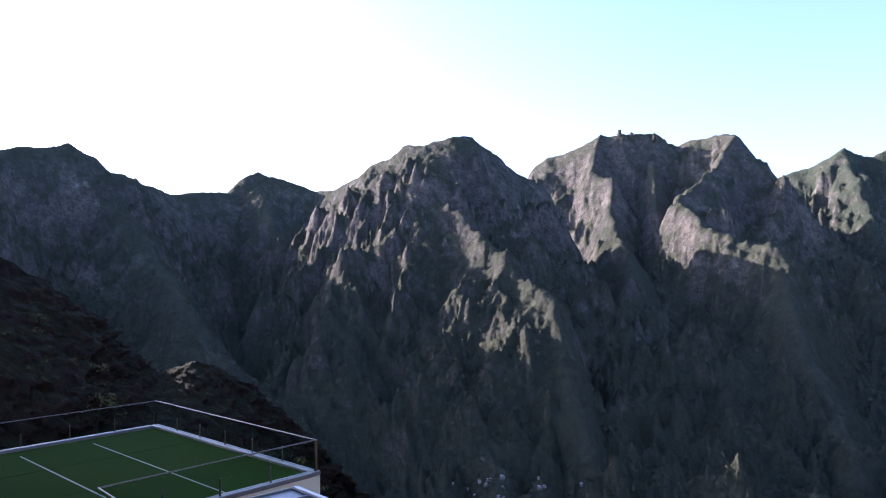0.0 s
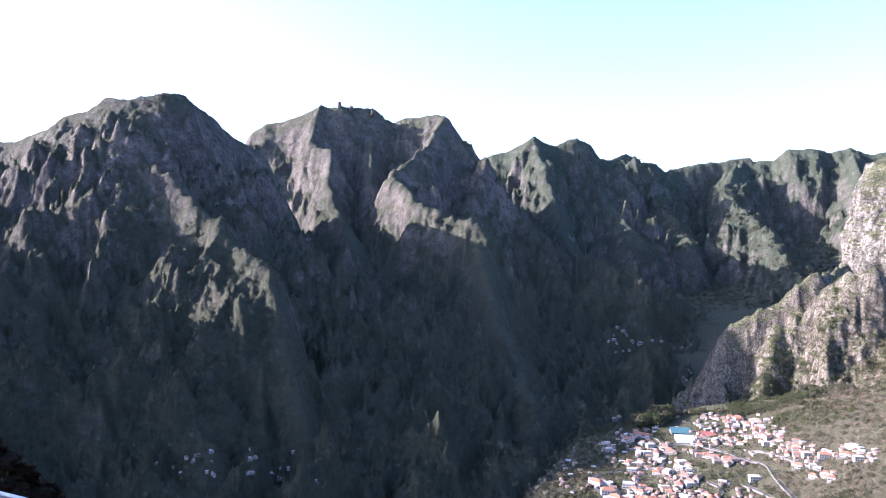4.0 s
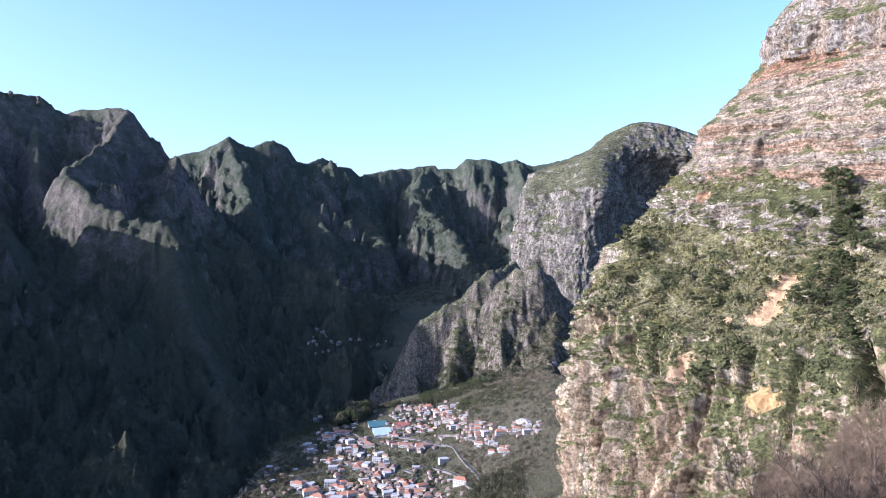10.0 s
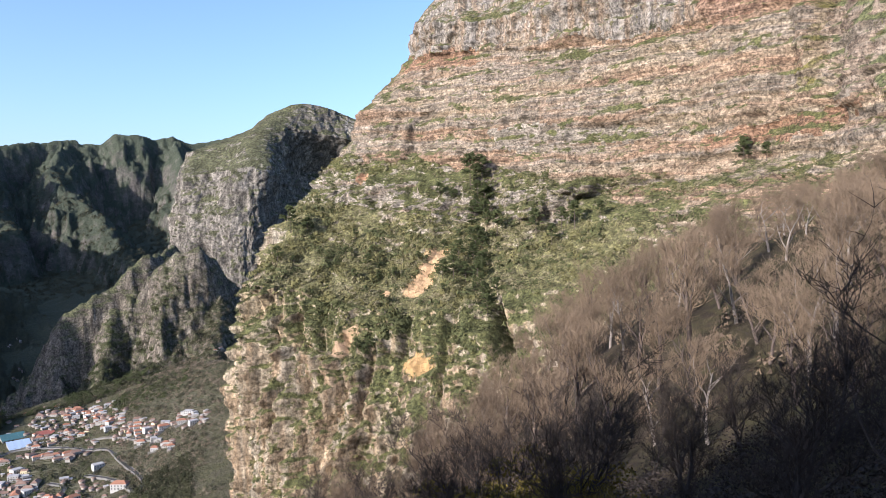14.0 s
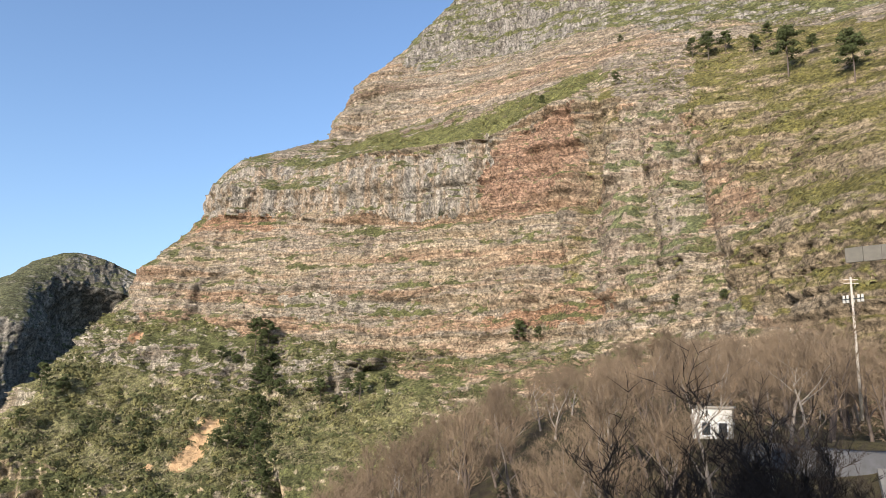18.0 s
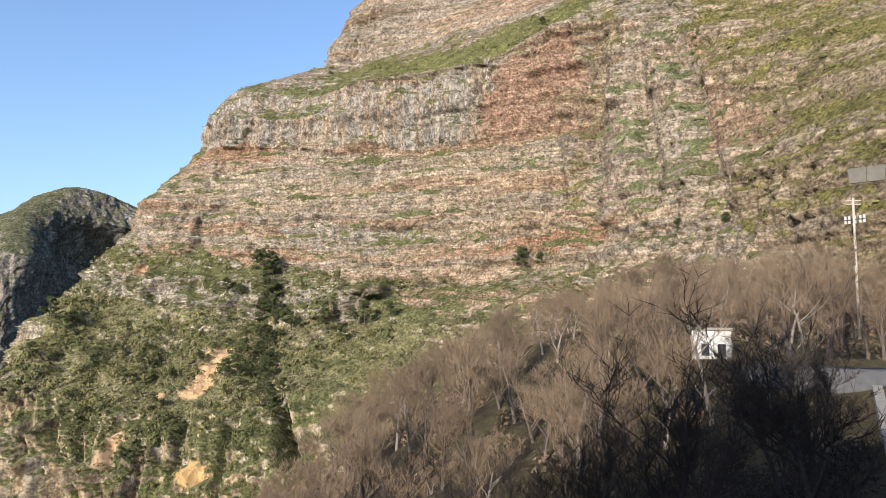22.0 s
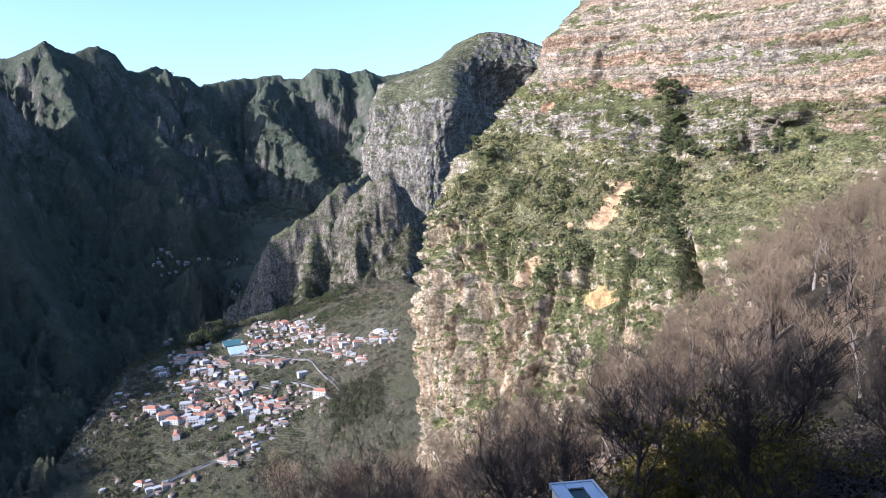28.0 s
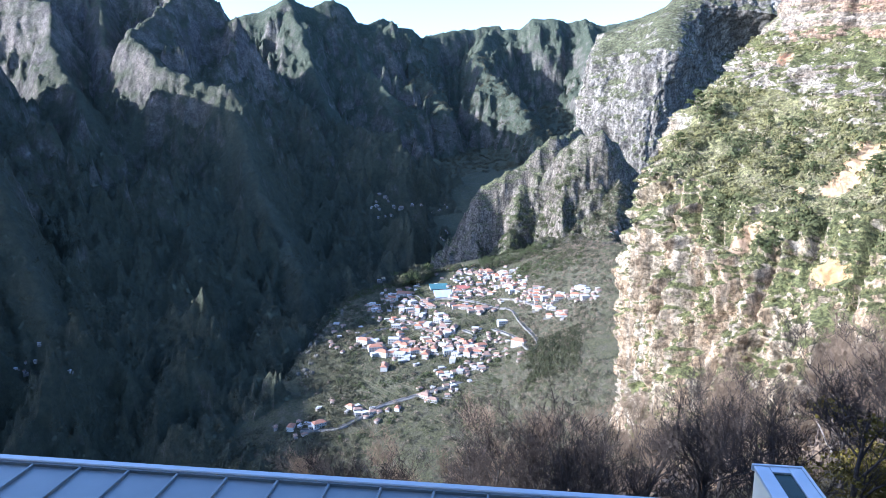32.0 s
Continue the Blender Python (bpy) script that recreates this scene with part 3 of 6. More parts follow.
    for k, (bname, mat) in [*enumerate(bands), *((100 + z, q[:2]) for z, q in enumerate(zones))]:
        sel = F[owner == k]
        if len(sel) == 0:
            continue
        used, inv = np.unique(sel, return_inverse=True)
        inv = inv.reshape(-1, 4)
        ob = mesh_object(bname, V[used] - base, inv if toward > 0 else inv[:, ::-1], mat, False)
        ob.parent = root
    return G, own


MAIN_ZONES = [
    ("pale_band", M_BAND, [(32.1, 6.9), (38.1, 7.8), (43.4, 7.2), (44.3, 6.4), (39.1, 5.4), (33.9, 5.2)]),
    ("columnar_band", M_COLUMN, [(24, 12.2), (24, 19), (27.6, 18), (31.4, 17.6), (34.9, 18.3), (41.3, 18.6), (48.3, 20.4), (47.9, 17.4), (47.4, 14.3), (41.4, 13.8), (35.2, 13.3), (30.4, 13.1)]),
    ("red_strip", M_SEAM, [(25.2, 12.6), (30.4, 13.1), (31.8, 12.2), (28.4, 11.8), (25.2, 11.4)]),
    ("grass_ledge", M_GREENLEDGE, [(34.9, 18.3), (38.5, 19.7), (42.6, 20.6), (45.9, 21.4), (48.3, 22.1), (53.4, 23.8), (58.1, 25.2), (57.8, 24.2), (54.8, 23.0), (52.0, 22.1), (48.7, 20.6), (45.9, 19.3), (42.2, 18.8)]),
    ("red_face", M_REDFACE, [(48.3, 19.4), (55.2, 22.4), (55.7, 18.6), (54.4, 16.7), (52.4, 14.5), (48.3, 13.2), (47.6, 16.6)]),
    ("tufted_rock", M_TALUS, [(58.6, 21.4), (62.4, 22.8), (65.1, 18.4), (65.7, 13.7), (62.6, 10.5), (59.2, 8.9), (56.6, 8.1), (56.4, 12.5), (57.3, 17.2)]),
    ("gully", M_GRASS, [(57.1, 23.2), (58.7, 23.1), (57.3, 18.5), (56.3, 14.2), (55.6, 9.9), (54.5, 9.0), (54.3, 11.2), (55.3, 15.1), (56.1, 19.0)]),
    ("orange_seam", M_SEAM, [(48.1, 5.6), (55.3, 7.2), (57.5, 7.9), (57.6, 6.5), (55.3, 5.8), (48.3, 4.9)]),
    ("upper_crag", M_TOPCRAG, [(40.6, 25.1), (42.9, 28.5), (45.8, 36), (55.6, 38), (68.1, 36), (67.3, 27.8), (64.0, 26.9), (58.2, 28.3), (53.5, 28.2), (48.7, 26.7), (44.9, 25.6)]),
    ("grassy_slope", M_GRASS, [(65.7, 26.4), (86, 25.2), (86, 0), (68.1, 6.0), (66.3, 10.8), (69.9, 12.6), (67.8, 15.6), (65.2, 19.2), (64.2, 23.4)]),
]
MAIN_TIERS = []
MAIN_TIERS.append([(24, -3, 560), (20.0, -1, 430), (27, -1, 385), (34, -2, 350), (44.5, -4, 312), (55, -3, 282), (67, -2, 215), (84, 0, 128)])
MAIN_TIERS.append([(25, 5, 560), (20.9, 5, 432), (27, 5, 390), (34.5, 5, 356), (44.5, 4, 322), (55, 6, 292), (67, 7, 235), (84, 9, 145)])
MAIN_TIERS.append([(27, 8.6, 560), (22.3, 8.6, 436), (28, 8.6, 392), (35.5, 8.6, 358), (45.5, 8.5, 324), (55.5, 10, 294), (67, 11, 240), (84, 11.5, 160)])
MAIN_TIERS.append([(30.5, 12.4, 560), (25.9, 12.4, 438), (31.4, 12.8, 400), (38.3, 13, 366), (47.7, 14.8, 330), (57.1, 16, 303), (68, 16.5, 262), (85, 15, 190)])
MAIN_TIERS.append([(31.4, 15.2, 560), (26.7, 15.1, 436), (32.22, 15.2, 399), (38.54, 16, 366), (47.76, 17.5, 331), (56.18, 19.5, 305), (67.5, 19, 272), (85, 17, 210)])
MAIN_TIERS.append([(32.9, 17, 560), (28.7, 17.2, 440), (33.52, 16.8, 408), (38.54, 18.4, 372), (47.76, 20.2, 335), (56.18, 22.6, 309), (67, 21, 285), (85, 19, 230)])
MAIN_TIERS.append([(39, 20, 600), (35.2, 19.3, 462), (37.8, 19.8, 438), (41.9, 20.8, 410), (47.8, 22.1, 372), (57.9, 24.6, 335), (68, 24, 315), (85, 23, 275)])
MAIN_TIERS.append([(41.2, 23.8, 610), (37.8, 23.8, 474), (39.96, 23.6, 444), (44.72, 23.6, 414), (51.48, 24.6, 380), (60.24, 26, 348), (70, 25.4, 335), (85, 24.8, 310)])
MAIN_TIERS.append([(45.4, 26.3, 620), (41.4, 26.4, 480), (44.12, 26.2, 450), (49.64, 26.2, 420), (56.06, 27.5, 393), (63.58, 27.6, 365), (72, 26.5, 355), (85, 26.5, 340)])
MAIN_TIERS.append([(50.6, 32, 640), (46.4, 31, 496), (49.28, 31.5, 466), (53.96, 32, 442), (59.64, 31.5, 420), (66.82, 30, 396), (74, 29, 395), (86, 29, 385)])
MAIN_TIERS.append([(57.6, 36, 700), (51.6, 35, 580), (55.28, 36, 560), (58.96, 36.5, 550), (64.64, 36.5, 540), (70.32, 35.5, 530), (76, 34.5, 520), (87, 34, 520)])
MAIN_G, MAIN_OWN = cliff("cliff", "sunlit layered red and grey rock cliff with green ledges", "cliff", MAIN_TIERS, 620, 460, [("foot_slope", M_CLIFF), ("layered_face", M_CLIFF), ("layered_face", M_CLIFF), ("layered_face", M_CLIFF), ("layered_face", M_CLIFF), ("tufted_face", M_UPPER), ("upper_face", M_UPPER), ("upper_face", M_UPPER), ("upper_crag", M_TOPCRAG), ("summit_slope", M_LEDGE)], 10.0, 60.0, 6.0, 2.7, 5,
    notches=[(56.2, 15, 0.06, 0.9, 9, 8), (60.5, 14, -0.1, 0.6, 6, 5), (53.6, 12, 0, 0.8, 3, 4), (64.5, 14, -0.2, 0.8, 6, 5), (47.6, 17, 0.0, 0.5, 5, 4), (39.5, 14, 0.1, 0.5, 4, 3)], crumb=0.55, zones=MAIN_ZONES)

PROM_ZONES = [
    ("grass_ledge", M_GREENLEDGE, [(18, 4.9), (24.8, 4.9), (30.1, 5.1), (36.2, 4.6), (42, 4.5), (42, 3.8), (36.2, 3.8), (30.1, 4.2), (24.8, 4.3), (18, 4.3)]),
    ("layered_foot", M_CLIFF, [(40.5, 6.0), (64, 9), (64, -6), (48, -3), (43, 0.5), (40.5, 2.4)]),
]
PROM_TIERS = []
PROM_TIERS.append([(17, -27, 420), (12.0, -24, 325), (15, -27, 275), (19, -28, 245), (24, -28, 228), (30, -26, 215), (38, -20, 200), (60, -12, 196)])
PROM_TIERS.append([(17, -14, 425), (12.8, -14, 332), (16.5, -15, 285), (20.5, -16, 262), (25.5, -16, 246), (31, -15, 234), (38, -12, 228), (60, -8, 220)])
PROM_TIERS.append([(17, -9, 430), (13.6, -8.5, 335), (17, -9.5, 297), (21, -10.5, 276), (26, -11, 262), (31, -10.5, 250), (38, -8.5, 240), (60, -6.3, 226)])
PROM_TIERS.append([(18, -3.8, 440), (14, -4.2, 338), (17, -5.0, 318), (20, -6, 302), (24.5, -7, 287), (29, -6.8, 276), (36, -5.4, 262), (60, -4.2, 232)])
PROM_TIERS.append([(19, 0, 470), (16.5, -0.2, 380), (19, -1, 362), (22, -2, 347), (26, -2.5, 332), (30.5, -2.2, 320), (37, -2.2, 304), (60, -2, 238)])
PROM_TIERS.append([(20, 1.8, 480), (17.9, 1.7, 405), (21, 1.5, 384), (25, 0.8, 364), (29, 0.2, 348), (33.5, 0, 334), (39, -0.2, 318), (60.5, 0, 242)])
PROM_TIERS.append([(21, 3.4, 490), (18.9, 3.2, 412), (22.5, 3.2, 390), (27, 2.9, 370), (31.5, 2.6, 353), (36.5, 2.2, 338), (42, 1.6, 322), (61, 1.6, 246)])
PROM_TIERS.append([(25, 5.5, 570), (20.3, 5.0, 434), (25, 5.3, 404), (31, 4.8, 377), (36, 4.4, 356), (43, 3.4, 330), (50, 3.4, 309), (62, 4.5, 250)])
PROM_G, PROM_OWN = cliff("promontory", "ochre rock promontory with shrubs on its sloping top", "promontory", PROM_TIERS, 460, 380, [("lower_face", M_OCHRE), ("lower_face", M_OCHRE), ("cliff_edge", M_EDGE), ("shrubby_top", M_PROM), ("shrubby_top", M_PROM), ("rock_band", M_BAND), ("upper_band", M_BAND)], 15.0, 44.0, 5.0, 0.3, 41,
    notches=[(32.7, -8.5, -0.1, 0.4, 2.2, 28), (31.2, -3.5, -0.25, 0.9, 4.0, 6), (27.6, -3.2, 0.5, 0.5, 2.0, 4), (20.6, -12, 0.1, 0.4, 3.0, 6), (23.8, -10.5, 0.15, 0.5, 2.2, 5), (17.2, -9, -0.1, 0.35, 3.5, 6), (15.2, -11, 0.12, 0.3, 4, 7), (18.8, -10.5, 0.1, 0.25, 3.5, 7), (22.4, -12.5, 0.15, 0.3, 3, 8), (25.2, -9.5, 0.2, 0.35, 2.5, 7), (28.4, -11, 0.1, 0.3, 3, 7), (19.6, -3.6, 0.5, 0.6, 2.2, 4), (23.2, -4.4, 0.5, 0.7, 2.4, 5), (29.6, -6, 0.3, 0.4, 3, 6)], crumb=0.5, flute=1.7, zones=PROM_ZONES)

def stain(mats, az, el, radius, tone):
    """A bare weathered patch with a ragged rim, centred where that line of sight meets the promontory."""
    a = np.degrees(np.arctan2(PROM_G[:, :, 0], PROM_G[:, :, 1]))
    e = np.degrees(np.arctan2(PROM_G[:, :, 2] - EZ, np.hypot(PROM_G[:, :, 0], PROM_G[:, :, 1])))
    c = PROM_G.reshape(-1, 3)[np.argmin((a - az) ** 2 + (e - el) ** 2)]
    for m in mats:
        nt = m.node_tree
        bs = nt.nodes["Principled BSDF"]
        old = bs.inputs["Base Color"].links[0].from_socket
        geo = nt.nodes.new("ShaderNodeNewGeometry")
        off = nt.nodes.new("ShaderNodeVectorMath")
        off.operation = "SUBTRACT"
        nt.links.new(geo.outputs["Position"], off.inputs[0])
        off.inputs[1].default_value = tuple(c)
        length = nt.nodes.new("ShaderNodeVectorMath")
        length.operation = "LENGTH"
        nt.links.new(off.outputs[0], length.inputs[0])
        ragged = node(nt, "TexNoise", Scale=0.35, Detail=7.0, Roughness=0.7)
        nt.links.new(geo.outputs["Position"], ragged.inputs["Vector"])
        away = nt.nodes.new("ShaderNodeMath")
        away.operation = "MULTIPLY_ADD"
        nt.links.new(ragged.outputs["Fac"], away.inputs[0])
        away.inputs[1].default_value = radius * 2.4
        nt.links.new(length.outputs["Value"], away.inputs[2])
        spot = node(nt, "MapRange")
        spot.inputs[1].default_value, spot.inputs[2].default_value = radius * 2.25, radius * 1.95
        nt.links.new(away.outputs[0], spot.inputs[0])
        grain = noise_fac(nt, geo.outputs["Position"], 0.6, 7, 0.7, 0.3, 0.7)
        nt.links.new(mix(nt, spot.outputs[0], old, mix(nt, grain, tuple(v * 0.62 for v in tone), tone)), bs.inputs["Base Color"])


SAND = (0.60, 0.40, 0.22)
SCARS = [(28.0, -2.6), (27.3, -3.6), (26.7, -4.6), (26.1, -5.4), (26.2, -11.0)]
for az, el, radius, tone in ((28.0, -2.6, 6.5, SAND), (27.3, -3.6, 6.5, SAND), (26.7, -4.6, 6.0, SAND), (26.1, -5.4, 5.0, SAND), (23.8, -5.6, 2.5, SAND), (26.2, -11.0, 5.5, (0.56, 0.36, 0.16)), (22.2, 3.4, 4.0, (0.46, 0.27, 0.16)), (20.8, 3.6, 3.5, (0.46, 0.27, 0.16)), (15.3, -12.5, 6.0, (0.50, 0.33, 0.18)), (16.2, -14.5, 6.0, (0.48, 0.32, 0.19)), (21.0, -8.6, 4.0, (0.50, 0.35, 0.21)), (20.2, -9.8, 4.0, (0.46, 0.32, 0.2))):
    stain((M_PROM, M_OCHRE, M_EDGE, M_BAND), az, el, radius, tone)

GREY_G, GREY_OWN = cliff("mountain", "grey basalt mountain with a sheer lit face", "mountain", [
    [(10, -9, 2419), (7.6, -6, 2076), (10.5, -8, 1888), (13.5, -8, 1840), (17, -6, 1947), (23, -4, 2065)],
    [(10, 0.5, 2360), (8.1, 0.3, 2100), (10.5, -0.5, 1994), (14, 0, 1935), (17.5, 1, 2159), (23, 1, 2242)],
    [(11, 3.8, 2419), (8.7, 3.6, 2147), (11.5, 4, 2065), (14.8, 4.5, 2006), (18.2, 4, 2277), (23, 4, 2312)],
    [(12, 5.4, 2478), (9.4, 5.4, 2218), (12, 6.0, 2171), (15, 7.3, 2160), (18.6, 7, 2200), (23, 6, 2250)],
    [(13, 6, 2537), (11.6, 6.1, 2301), (14.1, 7.3, 2265), (15.7, 8.5, 2262), (18.5, 9.1, 2262), (22.5, 7.7, 2290)],
    [(14, 2, 2950), (13, 3, 2832), (15, 3, 2773), (17, 4, 2773), (20, 4, 2832), (24, 3, 2891)],
], 400, 360, [("wooded_foot", M_GREY), ("sheer_face", M_GREY), ("sheer_face", M_GREY), ("green_shoulder", M_GREY), ("back_slope", M_GREY)], 52.0, 230.0, 30.0, 3.5, 61, crumb=0.35, flute=0.45)

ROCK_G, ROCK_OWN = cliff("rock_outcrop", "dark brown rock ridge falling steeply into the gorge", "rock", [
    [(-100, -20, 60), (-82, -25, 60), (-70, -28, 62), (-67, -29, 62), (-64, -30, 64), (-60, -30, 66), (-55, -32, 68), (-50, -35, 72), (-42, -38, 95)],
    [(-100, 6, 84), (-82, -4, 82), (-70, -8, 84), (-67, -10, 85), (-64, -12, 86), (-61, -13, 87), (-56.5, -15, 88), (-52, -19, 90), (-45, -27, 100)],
    # the first two stations lie out of view, raised to shade the near wood
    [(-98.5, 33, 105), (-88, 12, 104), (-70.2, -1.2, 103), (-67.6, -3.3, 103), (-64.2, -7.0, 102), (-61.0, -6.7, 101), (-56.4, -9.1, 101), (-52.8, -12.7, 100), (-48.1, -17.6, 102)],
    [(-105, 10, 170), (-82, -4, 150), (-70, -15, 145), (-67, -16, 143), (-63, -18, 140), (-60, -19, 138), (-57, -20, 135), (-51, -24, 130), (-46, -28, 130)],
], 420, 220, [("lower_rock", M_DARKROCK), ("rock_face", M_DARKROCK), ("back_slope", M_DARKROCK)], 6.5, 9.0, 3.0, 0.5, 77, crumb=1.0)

# the wooded slope beside the viewpoint
def wood_edge(az):
    return np.interp(az, [-20, 10, 30, 45, 60, 75, 90], [48, 60, 82, 105, 118, 112, 100])


def slope_height(x, y):
    rise = np.interp(x, [-20, 0, 28, 37, 50, 73, 94, 112, 150], [-4, 0, 3, 7, 14, 25, 30, 32, 44]) * (0.33 + 0.67 * smooth(y, 5, 60))
    z = EZ - 17.5 - 0.42 * (y - 29) + rise
    z = z + 6.0 * smooth(y, 38, 68) * smooth(x, 25, 60)
    r, az = np.hypot(x, y), np.degrees(np.arctan2(x, y))
    z = z - 4.5 * smooth(r, wood_edge(az) - 45, wood_edge(az))
    return z - (1.1 - 0.85 * smooth(az, 30, 42)) * np.maximum(0, r - wood_edge(az)) + 0.7 * vnoise2(x / 8, y / 8, 5) + 0.2 * vnoise2(x / 2.2, y / 2.2, 6)


xs, ys = np.meshgrid(np.linspace(-14, 190, 200), np.linspace(-60, 190, 200), indexing="ij")
slope = mesh_object("hillside", np.stack([xs.ravel(), ys.ravel(), slope_height(xs.ravel(), ys.ravel())], -1), grid_faces(200, 200), M_SOIL, True)
tagged(slope, "wooded hillside with dry grass and leaf litter", "hillside", kind="structure")

# ---- near buildings ----
M_METAL = plain_mat("blue-grey coated roof metal", (0.20, 0.225, 0.235), (0.165, 0.19, 0.2), 1.2, 0.42, 0.3)
M_TRIM = plain_mat("pale aluminium trim", (0.5, 0.52, 0.54), (0.42, 0.44, 0.46), 2.0, 0.4, 0.4)
M_COPING = plain_mat("dull grey metal coping", (0.2, 0.2, 0.2), (0.15, 0.15, 0.155), 2.0, 0.5, 0.3)
M_CREAM = plain_mat("cream render", (0.72, 0.66, 0.50), (0.64, 0.58, 0.43), 0.8, 0.85, relief=0.01)
M_TURF = plain_mat("artificial green turf", (0.012, 0.043, 0.0015), (0.007, 0.028, 0.001), 9.0, 1.0, relief=0.01, gloss=0.05)
M_LINE = plain_mat("white painted line", (0.25, 0.28, 0.24), None, 6.0, 0.8)
M_DARKGLASS = plain_mat("dark skylight glass", (0.012, 0.03, 0.014), None, 1.0, 0.25, gloss=0.12)
M_STEEL = plain_mat("brushed steel", (0.14, 0.14, 0.14), None, 4.0, 0.3, 0.9)
M_WHITEWALL = plain_mat("white house paint", (0.46, 0.45, 0.42), (0.36, 0.35, 0.32), 0.4, 0.8)
M_WINDOW = plain_mat("dark window pane", (0.03, 0.035, 0.04), None, 1.0, 0.1)
M_CONCRETE = plain_mat("weathered concrete", (0.25, 0.23, 0.195), (0.15, 0.135, 0.12), 1.4, 0.9, relief=0.01)
M_OLDCONCRETE = plain_mat("dark weathered concrete", (0.13, 0.12, 0.10), (0.08, 0.075, 0.065), 0.8, 0.95)
M_ASPHALT = plain_mat("worn asphalt", (0.07, 0.07, 0.075), (0.05, 0.05, 0.05), 2.0, 0.9)
M_POLE = plain_mat("weathered pale wood pole", (0.42, 0.38, 0.32), (0.32, 0.28, 0.24), 5.0, 0.85)
M_GLASS, nt, bs = material("clear balustrade glass")
bs.inputs["Base Color"].default_value = (0.85, 0.93, 0.9, 1)
bs.inputs["Roughness"].default_value, bs.inputs["IOR"].default_value, bs.inputs["Transmission Weight"].default_value = 0.02, 1.05, 1.0


def box(bm, x0, y0, z0, x1, y1, z1, bevel=0.0):
    ret = bmesh.ops.create_cube(bm, size=1)
    bmesh.ops.scale(bm, vec=(abs(x1 - x0), abs(y1 - y0), abs(z1 - z0)), verts=ret["verts"])
    bmesh.ops.translate(bm, vec=((x0 + x1) / 2, (y0 + y1) / 2, (z0 + z1) / 2), verts=ret["verts"])
    if bevel:
        es = list({e for v in ret["verts"] for e in v.link_edges})
        bmesh.ops.bevel(bm, geom=es, offset=bevel, segments=1, affect="EDGES")
    return ret["verts"]


def rod(bm, a, b, r0, r1=None, n=8):
    a, b = Vector(a), Vector(b)
    ret = bmesh.ops.create_cone(bm, cap_ends=True, segments=n, radius1=r0, radius2=r0 if r1 is None else r1, depth=(b - a).length)
    m = Matrix.Translation((a + b) / 2) @ (b - a).to_track_quat("Z", "Y").to_matrix().to_4x4()
    bmesh.ops.transform(bm, matrix=m, verts=ret["verts"])


def part(name, bm, mat, parent=None, label="", smooth_shade=False):
    me = bpy.data.meshes.new(name)
    bm.to_mesh(me)
    bm.free()
    me.materials.append(mat)
    if smooth_shade:
        me.polygons.foreach_set("use_smooth", np.ones(len(me.polygons), bool))
    ob = new(name, me)
    ob.parent = parent
    return tagged(ob, label)


def boxed(name, dims, mat, parent=None, label="", bevel=0.0):
    bm = bmesh.new()
    box(bm, *dims, bevel=bevel)
    return part(name, bm, mat, parent, label)


def thing(name, loc, label, category, group="", rz=0.0):
    ob = new(name)
    ob.empty_display_size = 0.2
    ob.matrix_world = pose(*loc, 0, 0, rz)
    return tagged(ob, label, category, group)


# the metal roof below the viewpoint: its far eave runs from left to right
roof = thing("metal_roof", (-0.9, 6.25, EZ - 3.4), "blue-grey standing seam metal roof with pale edge trim", "roof", rz=-4.7)
tilt = radians(3)
for i in range(30):
    x0 = -8.7 + 0.49 * i
    if x0 + 0.49 > 3.45:
        break
    bm = bmesh.new()
    box(bm, x0 + 0.012, -4.2, -0.05, x0 + 0.478, -0.09, -0.03)
    part("roof_panel", bm, M_METAL, roof)
    bm = bmesh.new()
    box(bm, x0 - 0.012, -4.2, -0.05, x0 + 0.012, -0.09, 0.0, 0.004)
    part("standing_seam", bm, M_METAL, roof)
boxed("eave_trim", (-8.7, -0.09, -0.14, 3.4, 0.0, 0.02), M_TRIM, roof, "pale aluminium eave trim", 0.01)
boxed("eave_lip", (-8.7, -0.115, -0.03, 3.4, -0.092, 0.0), M_METAL, roof)
boxed("gutter", (-8.7, 0.003, -0.2, 3.4, 0.1, -0.07), M_TRIM, roof, "", 0.01)
boxed("fascia", (-8.7, -4.2, -0.6, 3.4, -0.13, -0.06), M_CREAM, roof)
lower = boxed("hotel_wing", (-9.5, -6.0, -16.0, 2.6, -0.2, -0.62), M_CREAM, None)
lower.matrix_world = pose(-0.9, 6.25, EZ - 3.4, 0, 0, -4.7)
tagged(lower, "cream rendered hotel wing under the metal roof", "building")

# roof light box at the roof's end
light_box = thing("skylight", (2.5, 6.0, EZ - 3.06), "cream roof light box with dark glass in its top", "skylight", rz=-5)
boxed("box_body", (0.0, -1.7, -0.75, 0.37, 0.0, -0.012), M_CREAM, light_box, "", 0.006)
boxed("frame_side", (-0.012, -1.7, -0.010, 0.115, 0.0, 0.022), M_TRIM, light_box, "pale grey metal flashing", 0.004)
boxed("frame_side", (0.27, -1.7, -0.010, 0.382, 0.0, 0.022), M_TRIM, light_box, "pale grey metal flashing", 0.004)
boxed("frame_end", (0.117, -0.10, -0.010, 0.268, 0.0, 0.022), M_TRIM, light_box)
boxed("frame_end", (0.117, -1.7, -0.010, 0.268, -1.5, 0.022), M_TRIM, light_box)
boxed("pane", (0.118, -1.498, -0.008, 0.267, -0.102, 0.008), M_DARKGLASS, light_box, "dark green reflecting glass")
boxed("edge_trim", (0.384, -1.7, -0.03, 0.41, 0.0, 0.03), M_TRIM, light_box, "pale metal edge trim", 0.004)
